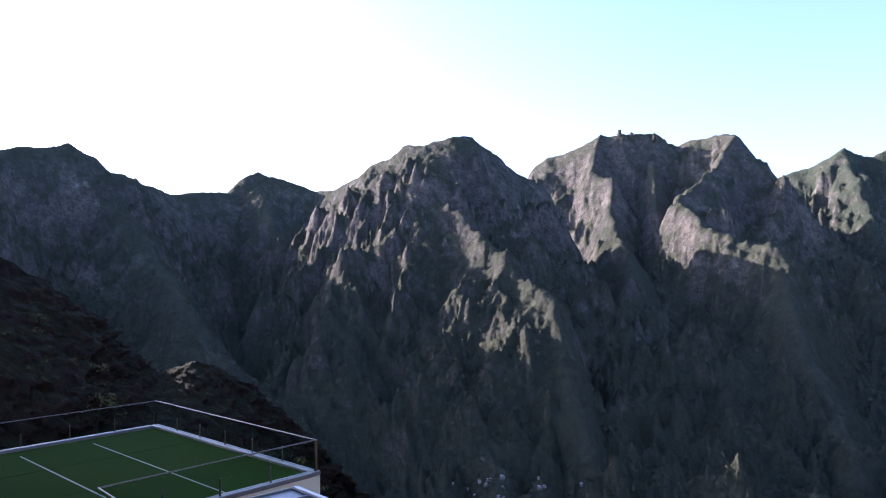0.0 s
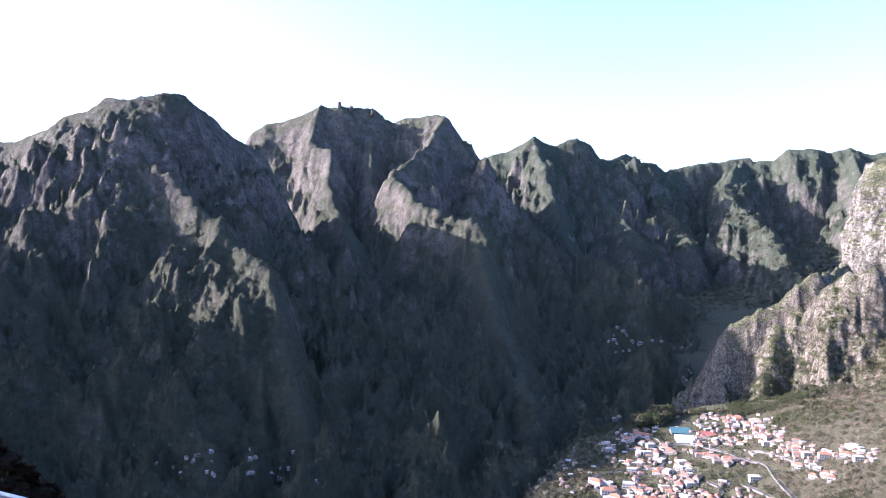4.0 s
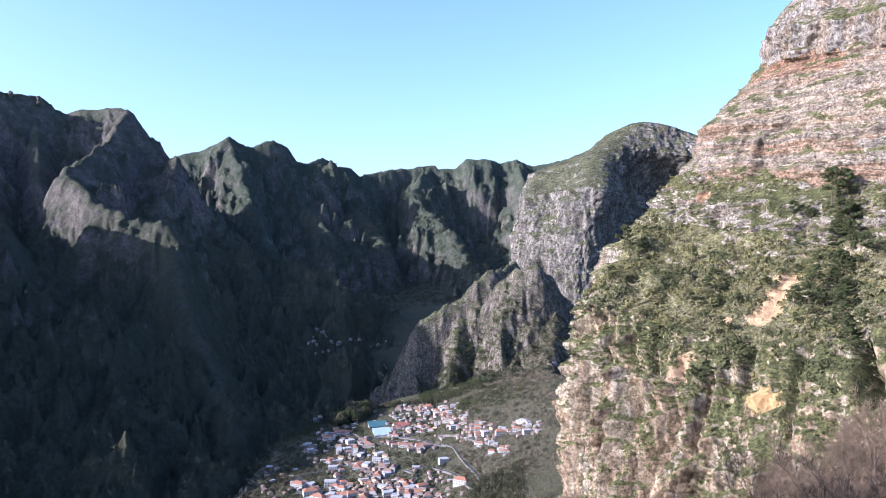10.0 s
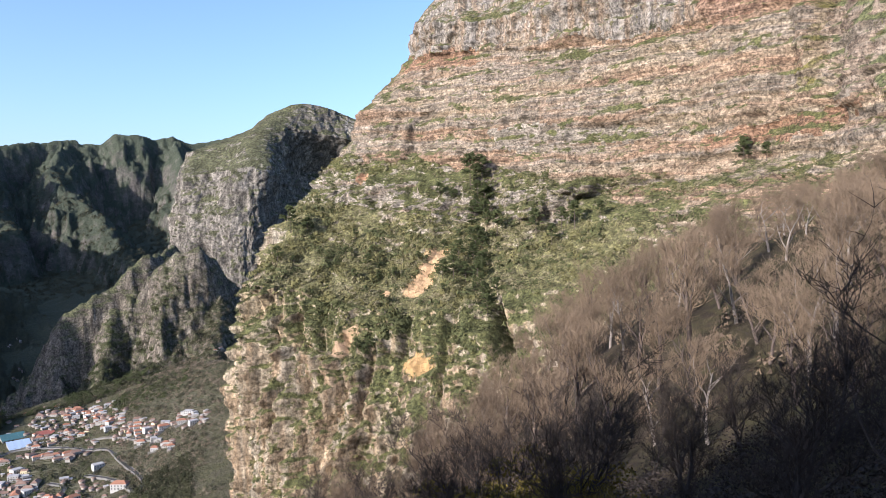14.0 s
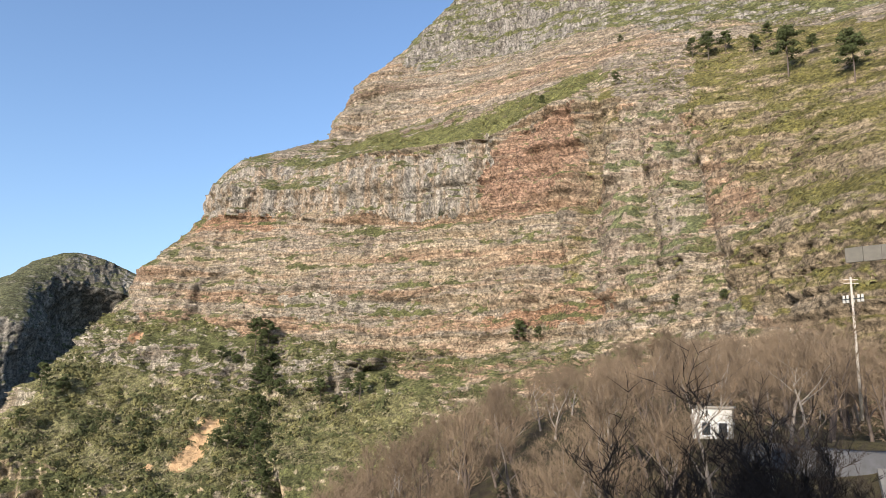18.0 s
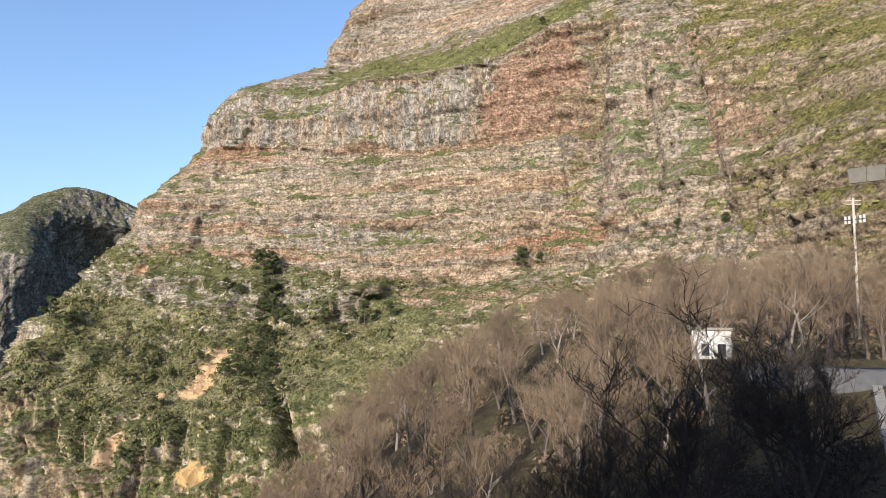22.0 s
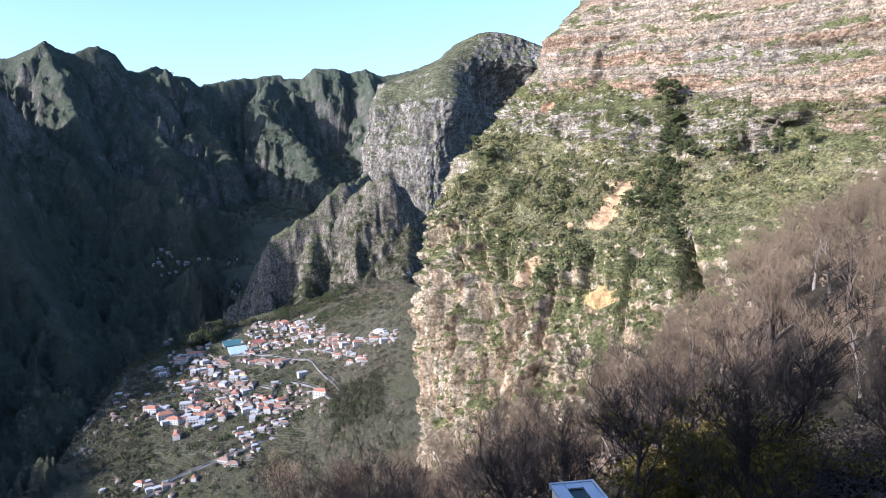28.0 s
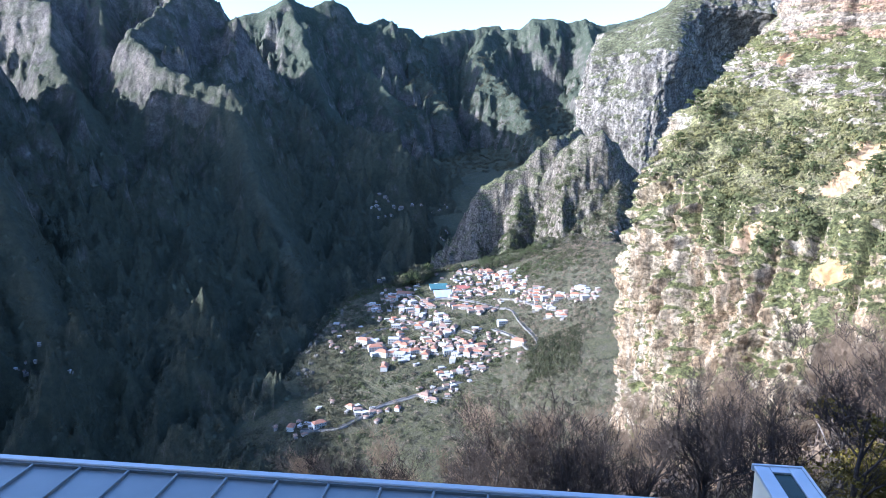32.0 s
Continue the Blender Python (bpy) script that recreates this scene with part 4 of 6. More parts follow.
boxed("end_trim", (-0.02, 0.002, -0.03, 0.41, 0.03, 0.03), M_TRIM, light_box, "pale metal edge trim", 0.004)

# the hotel block in which the viewer stands: unseen, raised to deepen its shadow
hotel = boxed("hotel_building", (-16.98, -24, EZ - 22, 7, -1.2, EZ + 17), M_CREAM)
# unseen block added left of the view to widen the shadow on the hillside
shade_wing = boxed("hotel_tower", (-36, -24, EZ - 24, -17, 4.2, EZ + 19), M_CREAM)
tagged(shade_wing, "tall cream rendered hotel wing beside the terrace", "building")
tagged(hotel, "cream rendered hotel block behind the viewpoint", "building")

# roof terrace with turf and glass balustrade
TX0, TX1, TY0, TY1, TZ = -31.3, -19.75, 4.25, 15.3, EZ - 6.8
ter = boxed("terrace_building", (TX0, TY0, EZ - 24, TX1, TY1, TZ - 0.06), M_CREAM)
tagged(ter, "cream rendered building with a turfed roof terrace", "building")
terr = thing("roof_terrace", (0, 0, 0), "green turf roof terrace with thin white lines", "terrace")
for i in range(6):
    xa, xb = TX0 + 0.35 + 1.82 * i, TX0 + 0.35 + 1.82 * (i + 1)
    boxed("turf_strip", (xa + 0.012, TY0 + 0.35, TZ - 0.055, xb - 0.012, TY1 - 0.3, TZ + 0.004 * (i % 2)), M_TURF, terr)
for yy in (12.05, 9.42, 6.8):
    boxed("white_line", (TX0 + 1.3, yy - 0.035, TZ + 0.008, TX1 - 0.3, yy + 0.035, TZ + 0.012), M_LINE, terr, "white painted line")
for nm, d in (("coping", (TX0, TY1 - 0.28, TZ - 0.05, TX1, TY1 + 0.03, TZ + 0.09)), ("coping", (TX0 - 0.03, TY0, TZ - 0.05, TX0 + 0.25, TY1 - 0.29, TZ + 0.09)), ("coping", (TX1 - 0.28, TY0, TZ - 0.05, TX1 + 0.04, TY1 - 0.29, TZ + 0.09))):
    boxed(nm, d, M_COPING, terr, "dull grey metal coping", 0.02)
rail = thing("glass_balustrade", (0, 0, 0), "clear glass balustrade with thin steel top rail", "balustrade")
def rail_run(a, b, n):
    a, b = Vector(a), Vector(b)
    for i in range(n):
        p, q = a + (b - a) * i / n, a + (b - a) * (i + 1) / n
        u = (q - p).normalized()
        bm = bmesh.new()
        w = Vector((-u.y, u.x, 0)) * 0.006
        p2, q2 = p + u * 0.02, q - u * 0.02
        vs = [bm.verts.new(v) for v in (p2 - w, q2 - w, q2 + w, p2 + w)]
        f = bm.faces.new(vs)
        top = bmesh.ops.extrude_face_region(bm, geom=[f])["geom"]
        bmesh.ops.translate(bm, vec=(0, 0, 1.0), verts=[v for v in top if isinstance(v, bmesh.types.BMVert)])
        bmesh.ops.recalc_face_normals(bm, faces=bm.faces)
        g = part("glass_panel", bm, M_GLASS, rail)
        g.visible_shadow = False
        bm = bmesh.new()
        box(bm, -0.025, -0.02, 0, 0.025, 0.02, 0.62)
        bmesh.ops.translate(bm, vec=p - Vector((0, 0, 0.1)), verts=bm.verts)
        part("post", bm, M_STEEL, rail)
    bm = bmesh.new()
    rod(bm, a + Vector((0, 0, 1.03)), b + Vector((0, 0, 1.03)), 0.022)
    part("top_rail", bm, M_STEEL, rail)
zz = TZ + 0.09
rail_run((TX0 + 0.1, TY1 - 0.1, zz), (TX1 - 0.1, TY1 - 0.1, zz), 6)
rail_run((TX0 + 0.1, TY1 - 0.1, zz), (TX0 + 0.1, 4.4, zz), 6)
rail_run((TX1 - 0.1, TY1 - 0.1, zz), (TX1 - 0.1, 8.1, zz), 4)
rail_run((TX1 - 0.1, 8.1, zz), (TX1 + 1.2, 8.0, zz), 1)
bm = bmesh.new()
box(bm, TX1 - 0.14, TY1 - 0.14, zz - 0.1, TX1 - 0.06, TY1 - 0.06, zz + 1.03)
part("corner_post", bm, M_STEEL, rail)


# ---- beside the road ----
def ground_at(x, y):
    return float(slope_height(np.array([float(x)]), np.array([float(y)]))[0])


def white_house(loc, rz, label):
    h = thing("house", loc, label, "house", rz=rz)
    boxed("lower_wall", (-4.2, -3, -2.5, 4.2, 3, 1.9), M_WHITEWALL, h)
    boxed("upper_wall", (-4.2, -3, 1.9, -0.6, 3, 5.6), M_WHITEWALL, h)
    boxed("roof", (-4.4, -3.2, 5.6, -0.4, 3.2, 5.85), M_CONCRETE, h, "", 0.03)
    boxed("terrace_slab", (-0.6, -3.2, 1.9, 4.4, 3.2, 2.05), M_CONCRETE, h, "", 0.03)
    for x, z in ((-3.4, 3.1), (-1.9, 3.1), (-3.2, -0.4), (0.4, -0.4), (2.6, -0.4)):
        win = boxed("window", (x, -3.06, z, x + 0.9, -2.95, z + 1.3), M_TRIM, h)
        boxed("pane", (x + 0.08, -3.08, z + 0.08, x + 0.82, -3.061, z + 1.22), M_WINDOW, win, "dark window pane")
    return h


p = at(66.6, -4.6, 78)
white_house((p.x, p.y, p.z), -68, "white flat-roofed house behind bare trees beside the road")

ROAD = [at(68, 0, 71), at(71, 0, 66), at(74, 0, 64), at(77, 0, 66), at(84, 0, 74)]
rv, rf = [], []
line = spline([(p.x, p.y, 0) for p in ROAD], 40)
nrm = np.stack([-np.gradient(line[:, 1]), np.gradient(line[:, 0])], -1)
nrm /= np.linalg.norm(nrm, axis=1, keepdims=True)
lift = EZ - 3.4
rows = [np.column_stack([line[:, :2] + nrm * o, np.full(40, z)]) for o, z in ((-2.6, lift - 3), (-2.6, lift), (2.6, lift), (2.6, lift - 3))]
road = mesh_object("road", np.stack(rows, 1).reshape(-1, 3), grid_faces(40, 4), M_ASPHALT)
tagged(road, "narrow grey asphalt road on the hillside", "road", kind="structure")

# path wall running towards the viewer
bm = bmesh.new()
pts = [at(75.1, -4.0, 60), at(75.6, -7, 47), at(76.2, -10.5, 36), at(77, -15, 27)]
for p, q in zip(pts, pts[1:]):
    u = (q - p).normalized()
    w = Vector((-u.y, u.x, 0)).normalized() * 0.3
    vs = [bm.verts.new(v) for v in (p - w, q - w, q + w, p + w)]
    lo = [bm.verts.new(v.co - Vector((0, 0, 4))) for v in vs]
    bm.faces.new(vs)
    for i in range(4):
        bm.faces.new((vs[i], lo[i], lo[(i + 1) % 4], vs[(i + 1) % 4]))
bmesh.ops.remove_doubles(bm, verts=bm.verts, dist=0.02)
bmesh.ops.recalc_face_normals(bm, faces=bm.faces)
tagged(part("parapet_wall", bm, M_CONCRETE), "low pale concrete parapet along the path", "wall")

# electricity pole
pole_at = at(74.2, 1.6, 88)
pole = thing("utility_pole", pole_at, "pale utility pole with white insulators", "utility pole")
bm = bmesh.new()
rod(bm, (0, 0, -4), (0, 0, 10.9), 0.17, 0.11, 12)
part("shaft", bm, M_POLE, pole, "", True)
for z in (10.6, 10.2):
    bm = bmesh.new()
    box(bm, -0.06, -0.75, z - 0.05, 0.06, 0.75, z + 0.05, 0.01)
    part("crossarm", bm, M_POLE, pole).matrix_local = pose(0, 0, 0, 0, 0, 40)
for i, y in enumerate((-1.0, -0.6, 0.0, 0.6, 1.0)):
    bm = bmesh.new()
    rod(bm, (0.16, y, 8.2), (0.16, y, 9.0), 0.15, 0.13, 10)
    part("insulator_box", bm, M_WHITEWALL, pole, "white equipment canister").matrix_local = pose(0, 0, 0, 0, 0, -15)
bm = bmesh.new()
box(bm, 0.02, -1.15, 8.5, 0.1, 1.15, 8.62)
part("bracket", bm, M_STEEL, pole).matrix_local = pose(0, 0, 0, 0, 0, -15)

# concrete retaining wall on the grassy slope
a, b = at(74.0, 10.6, 126), at(84, 10.4, 122)
u = (b - a).normalized()
wall = thing("retaining_wall", a, "pale concrete retaining wall on a grassy slope", "wall", rz=math.degrees(math.atan2(u.y, u.x)))
for i in range(9):
    boxed("wall_panel", (2.5 * i + 0.02, -0.2, -2.3, 2.5 * i + 2.48, 0.2, 0.0), M_OLDCONCRETE, wall, "", 0.03)

# ---- plants ----
M_BARK = plain_mat("dark grey-brown bark", (0.12, 0.095, 0.08), (0.075, 0.06, 0.05), 6.0, 0.95, gloss=0.12)
# bark copy with the near wood's shade put into its colour
M_SHADEBARK = plain_mat("bark darkened for shade", (0.06, 0.052, 0.047), (0.03, 0.026, 0.024), 6.0, 0.95, gloss=0.12)
M_PALEBARK = plain_mat("pale grey birch bark", (0.24, 0.21, 0.18), (0.14, 0.12, 0.103), 5.0, 0.9, gloss=0.12)
M_TWIG = plain_mat("reddish brown twigs", (0.195, 0.145, 0.098), (0.125, 0.093, 0.064), 3.0, 0.95, gloss=0.12)
# twig copy darkened the same way, for the near trees and brush
M_SHADETWIG = plain_mat("brown twigs darkened for shade", (0.05, 0.04, 0.033), (0.028, 0.023, 0.02), 3.0, 0.95, gloss=0.12)
M_PINE = plain_mat("dark green pine needles", (0.075, 0.088, 0.034), (0.036, 0.045, 0.02), 1.5, 0.9, gloss=0.12)
M_SHRUB = plain_mat("olive green shrub leaves", (0.175, 0.16, 0.066), (0.08, 0.08, 0.035), 0.08, 0.9, gloss=0.12)
M_DRYSHRUB = plain_mat("dry ochre and grey-green shrubs", (0.235, 0.205, 0.12), (0.14, 0.128, 0.076), 0.08, 0.95, gloss=0.12)
M_BROOM = plain_mat("yellow-green broom leaves", (0.14, 0.11, 0.02), (0.07, 0.06, 0.013), 2.5, 0.9, gloss=0.12)
M_GROVE = plain_mat("grey-green woodland leaves", (0.088, 0.084, 0.05), (0.047, 0.046, 0.03), 0.05, 0.95, gloss=0.12)
M_DARKSHRUB = plain_mat("dark green shrub leaves", (0.10, 0.105, 0.045), (0.05, 0.056, 0.024), 0.08, 0.9, gloss=0.12)
M_DARKWOOD = plain_mat("dark olive woodland leaves", (0.06, 0.062, 0.032), (0.03, 0.033, 0.018), 0.05, 0.95, gloss=0.12)
M_TAN = plain_mat("grey-brown leafless scrub", (0.225, 0.18, 0.13), (0.145, 0.115, 0.083), 0.05, 0.95, gloss=0.12)


class Tubes:
    """Tapered limbs gathered into one mesh."""
    def __init__(self):
        self.v, self.f = [], []

    def limb(self, pts, radii, sides):
        base = len(self.v)
        for i, (p, r) in enumerate(zip(pts, radii)):
            d = (pts[min(i + 1, len(pts) - 1)] - pts[max(i - 1, 0)]).normalized()
            a = d.orthogonal().normalized()
            b = d.cross(a)
            for k in range(sides):
                th = 2 * math.pi * k / sides
                self.v.append(p + (a * math.cos(th) + b * math.sin(th)) * r)
        for i in range(len(pts) - 1):
            for k in range(sides):
                k2 = (k + 1) % sides
                self.f.append((base + i * sides + k, base + i * sides + k2, base + (i + 1) * sides + k2, base + (i + 1) * sides + k))

    def make(self, name, mat, parent):
        me = bpy.data.meshes.new(name)
        me.from_pydata(self.v, [], self.f)
        me.materials.append(mat)
        ob = new(name, me)
        ob.parent = parent
        return ob


def bare_tree(seed, bark, twig, label, height=9.0, spread=0.55, twigs=1.05, thin=0.015, girth=0.019):
    """A leafless tree: trunk and limbs in one part, boughs and a haze of twigs in the other."""
    rnd = random.Random(seed)
    root = thing("bare_tree", (0, 0, -1000), label, "tree", "bare trees on the hillside")
    trunk, fine = Tubes(), Tubes()

    def grow(p, d, length, r, level):
        n = (6, 5, 4, 3, 2)[level]
        pts, rad, dirs = [p], [r], [d]
        for i in range(n):
            j = (0.1, 0.2, 0.24, 0.27, 0.28)[level]
            d = (d + Vector((rnd.gauss(0, j), rnd.gauss(0, j), rnd.gauss(0.06, j * 0.6)))).normalized()
            p = p + d * length / n
            pts.append(p), dirs.append(d)
            rad.append(r * (1 - 0.75 * (i + 1) / n))
        (trunk if level < 2 else fine).limb(pts, rad, (8, 6, 4, 3, 3)[level])
        if level == 4:
            return
        count = (rnd.randint(6, 8), rnd.randint(5, 7), int(rnd.randint(5, 7) * twigs), int(rnd.randint(4, 6) * twigs))[level]
        for c in range(count):
            s = rnd.uniform((0.22, 0.25, 0.2, 0.15)[level], 1.0)
            i = min(int(s * n), n - 1)
            q = pts[i].lerp(pts[i + 1], s * n - i)
            out = Vector((rnd.gauss(0, 1), rnd.gauss(0, 1), rnd.uniform(0.0, 1.0))).normalized()
            nd = (dirs[i] * (0.75 if level else 0.9) + out * (spread + 0.35 + 0.1 * level)).normalized()
            grow(q, nd, length * rnd.uniform(0.42, 0.66), max(rad[i] * 0.6, thin), level + 1)

    grow(Vector((0, 0, -0.6)), Vector((rnd.gauss(0, 0.1), rnd.gauss(0, 0.1), 1)).normalized(), height * 0.62, height * girth, 0)
    trunk.make("trunk", bark, root)
    tagged(fine.make("crown", twig, root), kind="stuff")
    top = max(v.z for v in fine.v)
    return root, top


def leaf_cloud(name, centres, radii, per, leaf, mat, parent=None, seed=0, flat=0.8):
    """Small leaf blades strewn over uneven clumps, all in one mesh."""
    rng = np.random.default_rng(seed)
    c = np.repeat(np.asarray(centres, float), per, axis=0)
    rr = np.repeat(np.asarray(radii, float), per)
    d = rng.normal(size=c.shape)
    d /= np.linalg.norm(d, axis=1, keepdims=True)
    d[:, 2] = np.abs(d[:, 2]) * flat - 0.15
    lump = 0.5 + 0.65 * rng.random(len(c)) ** 0.6
    p = c + d * (rr * lump)[:, None]
    s = leaf * rr * (0.6 + 0.8 * rng.random(len(c)))
    t1 = np.cross(d, rng.normal(size=d.shape))
    t1 /= np.linalg.norm(t1, axis=1, keepdims=True) + 1e-9
    t2 = np.cross(d, t1) + d * rng.normal(scale=0.5, size=(len(d), 1))
    V = np.stack([p - t1 * s[:, None], p + t1 * s[:, None] + d * (0.4 * s)[:, None], p + t2 * (s * 1.25)[:, None]], 1).reshape(-1, 3)
    ob = mesh_object(name, V, np.arange(len(V)).reshape(-1, 3), mat)
    ob.parent = parent
    return ob


def pine(seed, height, label):
    """A pine: bare straight trunk, short limbs, flat plates of needles."""
    rnd = random.Random(seed)
    root = thing("pine_tree", (0, 0, -1000), label, "tree", "pines on the ledges")
    tr = Tubes()
    tr.limb([Vector((rnd.gauss(0, 0.012) * h, rnd.gauss(0, 0.012) * h, h)) for h in np.linspace(-1.5, height, 8)], list(np.linspace(height * 0.018, 0.04, 8)), 7)
    tr.make("trunk", M_BARK, root)
    lb, cs, rs = Tubes(), [], []
    n = 34
    for i in range(n):
        f = rnd.random() ** 0.8
        z = height * (0.38 + 0.6 * f)
        th, ln = rnd.uniform(0, 6.28), height * (0.30 * (1 - f) ** 0.7 + 0.07) * rnd.uniform(0.6, 1.2)
        tip = Vector((math.cos(th) * ln, math.sin(th) * ln, z + ln * 0.25))
        lb.limb([Vector((0, 0, z)), tip * 0.5 + Vector((0, 0, z * 0.5)), tip], [0.06, 0.04, 0.015], 4)
        for s in (0.55, 0.8, 1.0):
            cs.append(Vector((0, 0, z)).lerp(tip, s) + Vector((rnd.gauss(0, 0.3), rnd.gauss(0, 0.3), rnd.gauss(0.1, 0.2))))
            rs.append(height * rnd.uniform(0.035, 0.075))
    tagged(lb.make("branchwork", M_BARK, root), kind="stuff")
    leaf_cloud("needles", cs, rs, 34, 0.32, M_PINE, root, seed)
    return root


def place(src, loc, scale=1.0, rz=0.0):
    c = copy_thing(src, pose(*loc, 0, 0, rz))
    c.matrix_basis = pose(*loc, 0, 0, rz) @ Matrix.Diagonal((scale, scale, scale, 1))
    return c


# ---- the village ----
M_TILE = plain_mat("orange clay roof tiles", (0.35, 0.155, 0.085), (0.25, 0.12, 0.075), 0.3, 0.85)
M_OLDTILE = plain_mat("faded clay roof tiles", (0.27, 0.17, 0.12), (0.19, 0.125, 0.095), 0.3, 0.9)
M_GREYROOF = plain_mat("grey flat roof", (0.42, 0.41, 0.39), (0.32, 0.31, 0.3), 0.3, 0.9)
M_YELLOW = plain_mat("pale yellow house paint", (0.72, 0.62, 0.38), None, 0.4, 0.85)
M_BLUEROOF = plain_mat("light blue sheet metal roof", (0.40, 0.50, 0.62), (0.35, 0.44, 0.55), 0.2, 0.5)
M_TEAL = plain_mat("teal sports court surface", (0.05, 0.14, 0.15), None, 0.2, 0.8)
M_DRYSTONE = plain_mat("mossy dry stone", (0.125, 0.12, 0.078), (0.075, 0.073, 0.045), 0.3, 0.95)


GX, GY = np.arange(-1000, 400, 5.0), np.arange(550, 2200, 5.0)
mx, my = np.meshgrid(GX, GY, indexing="ij")
LZ, LWHO = (q.reshape(mx.shape) for q in height(mx.ravel(), my.ravel()))


def land(x, y):
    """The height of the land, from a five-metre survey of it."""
    u, v = (x - GX[0]) / 5, (y - GY[0]) / 5
    i, j = int(u), int(v)
    u, v = u - i, v - j
    return float((LZ[i, j] * (1 - u) + LZ[i + 1, j] * u) * (1 - v) + (LZ[i, j + 1] * (1 - u) + LZ[i + 1, j + 1] * u) * v)


def on_hill(x, y):
    return LWHO[int((x - GX[0]) / 5), int((y - GY[0]) / 5)] == 1


def hip_roof(bm, x0, y0, x1, y1, z, rise, gable=False):
    """A pitched roof with eaves over a rectangle, hipped or gabled."""
    e = 0.45
    x0, y0, x1, y1 = x0 - e, y0 - e, x1 + e, y1 + e
    b = [bm.verts.new(p) for p in ((x0, y0, z), (x1, y0, z), (x1, y1, z), (x0, y1, z))]
    ym, k = (y0 + y1) / 2, 0.0 if gable else (y1 - y0) * 0.42
    t = [bm.verts.new((x0 + k, ym, z + rise)), bm.verts.new((x1 - k, ym, z + rise))]
    for f in ((b[3], b[2], b[1], b[0]), (b[0], b[1], t[1], t[0]), (b[2], b[3], t[0], t[1]), (b[1], b[2], t[1]), (b[3], b[0], t[0])):
        bm.faces.new(f)


def village_house(w, d, h, wall, roof, kind, annex, label, group):
    """A house dug into the slope: main block, lower annex, pitched or flat roofs, windows, door and balcony."""
    ob = thing("house", (0, 0, -1000), label, "house", group)
    boxed("wall", (-w / 2, -d / 2, -6, w / 2, d / 2, h), wall, ob)
    bm = bmesh.new()
    if kind == "flat":
        box(bm, -w / 2 - 0.12, -d / 2 - 0.12, h + 0.003, w / 2 + 0.12, d / 2 + 0.12, h + 0.3)
    else:
        hip_roof(bm, -w / 2, -d / 2, w / 2, d / 2, h + 0.003, d * 0.3, kind == "gable")
    part("roof", bm, roof, ob)
    if annex:
        boxed("annex", (w / 2 + 0.003, -d * 0.5 + 0.6, -6, w / 2 + annex, d * 0.28, h * 0.55), wall, ob)
        bm = bmesh.new()
        box(bm, w / 2 + 0.003, -d * 0.5 + 0.3, h * 0.55 + 0.003, w / 2 + annex + 0.25, d * 0.28 + 0.2, h * 0.55 + 0.25)
        part("annex_roof", bm, M_GREYROOF if kind == "flat" else M_OLDTILE, ob)
    n = max(2, int(w / 3.0))
    for s in (-1, 1):
        for row in range(max(1, int(h / 2.7))):
            for i in range(n):
                x = -w / 2 + (i + 0.5) * w / n
                z = 0.9 + 2.8 * row
                if s < 0 and row == 0 and i == n // 2:
                    boxed("door", (x - 0.55, s * d / 2 - 0.04, 0, x + 0.55, s * d / 2 + 0.04, 2.1), M_WINDOW, ob)
                else:
                    boxed("window", (x - 0.6, s * d / 2 - 0.04, z, x + 0.6, s * d / 2 + 0.04, z + 1.35), M_WINDOW, ob)
    if h > 5:
        boxed("balcony", (-w * 0.42, -d / 2 - 1.2, 2.72, w * 0.2, -d / 2 - 0.003, 2.9), M_CONCRETE, ob)
    boxed("garden_wall", (-w / 2 - 2.5, -d / 2 - 4.2, -6, w / 2 + 2.5, -d / 2 - 3.9, 0.2), M_PALEWALL, ob)
    return ob


M_PALEWALL = plain_mat("weathered pale garden wall", (0.19, 0.18, 0.16), (0.12, 0.112, 0.10), 0.3, 0.9)
M_OFFWHITE = plain_mat("weathered off-white house paint", (0.37, 0.35, 0.31), (0.27, 0.255, 0.23), 0.25, 0.85)
M_BARE = plain_mat("bare grey and brown house walls", (0.34, 0.30, 0.26), (0.24, 0.21, 0.18), 0.3, 0.9)
G1 = "houses of the village"
HOUSES = [village_house(11, 8, 4.6, M_WHITEWALL, M_TILE, "hip", 4, "white village house with orange tiled roof", G1),
          village_house(14, 8, 4.4, M_OFFWHITE, M_OLDTILE, "hip", 5, "off-white village house with faded tiled roof", G1),
          village_house(9, 8, 5.2, M_OFFWHITE, M_GREYROOF, "flat", 4, "off-white village house with flat grey roof", G1),
          village_house(16, 9, 6.2, M_WHITEWALL, M_TILE, "hip", 0, "long white village house with orange roof", G1),
          village_house(9, 7, 4.2, M_YELLOW, M_OLDTILE, "gable", 3, "pale yellow village house with faded roof", G1),
          village_house(13, 9, 6.0, M_WHITEWALL, M_GREYROOF, "flat", 6, "white flat-roofed block with terrace", G1),
          village_house(7, 6, 3.0, M_OFFWHITE, M_OLDTILE, "gable", 3, "small white cottage with faded tiled roof", G1),
          village_house(8, 6, 3.4, M_BARE, M_OLDTILE, "hip", 0, "small unpainted cottage with old tiled roof", G1),
          village_house(10, 7, 3.6, M_BARE, M_GREYROOF, "flat", 4, "unpainted grey-brown house with flat roof", G1)]
rnd = random.Random(5)
def sight(az, el):
    """Where a line of sight meets the land."""
    for r in np.arange(700, 2180, 8.0):
        q = at(az, el, r)
        if GX[0] < q.x < GX[-1] - 5 and GY[0] < q.y < GY[-1] - 5 and land(q.x, q.y) > q.z:
            return q
    return None


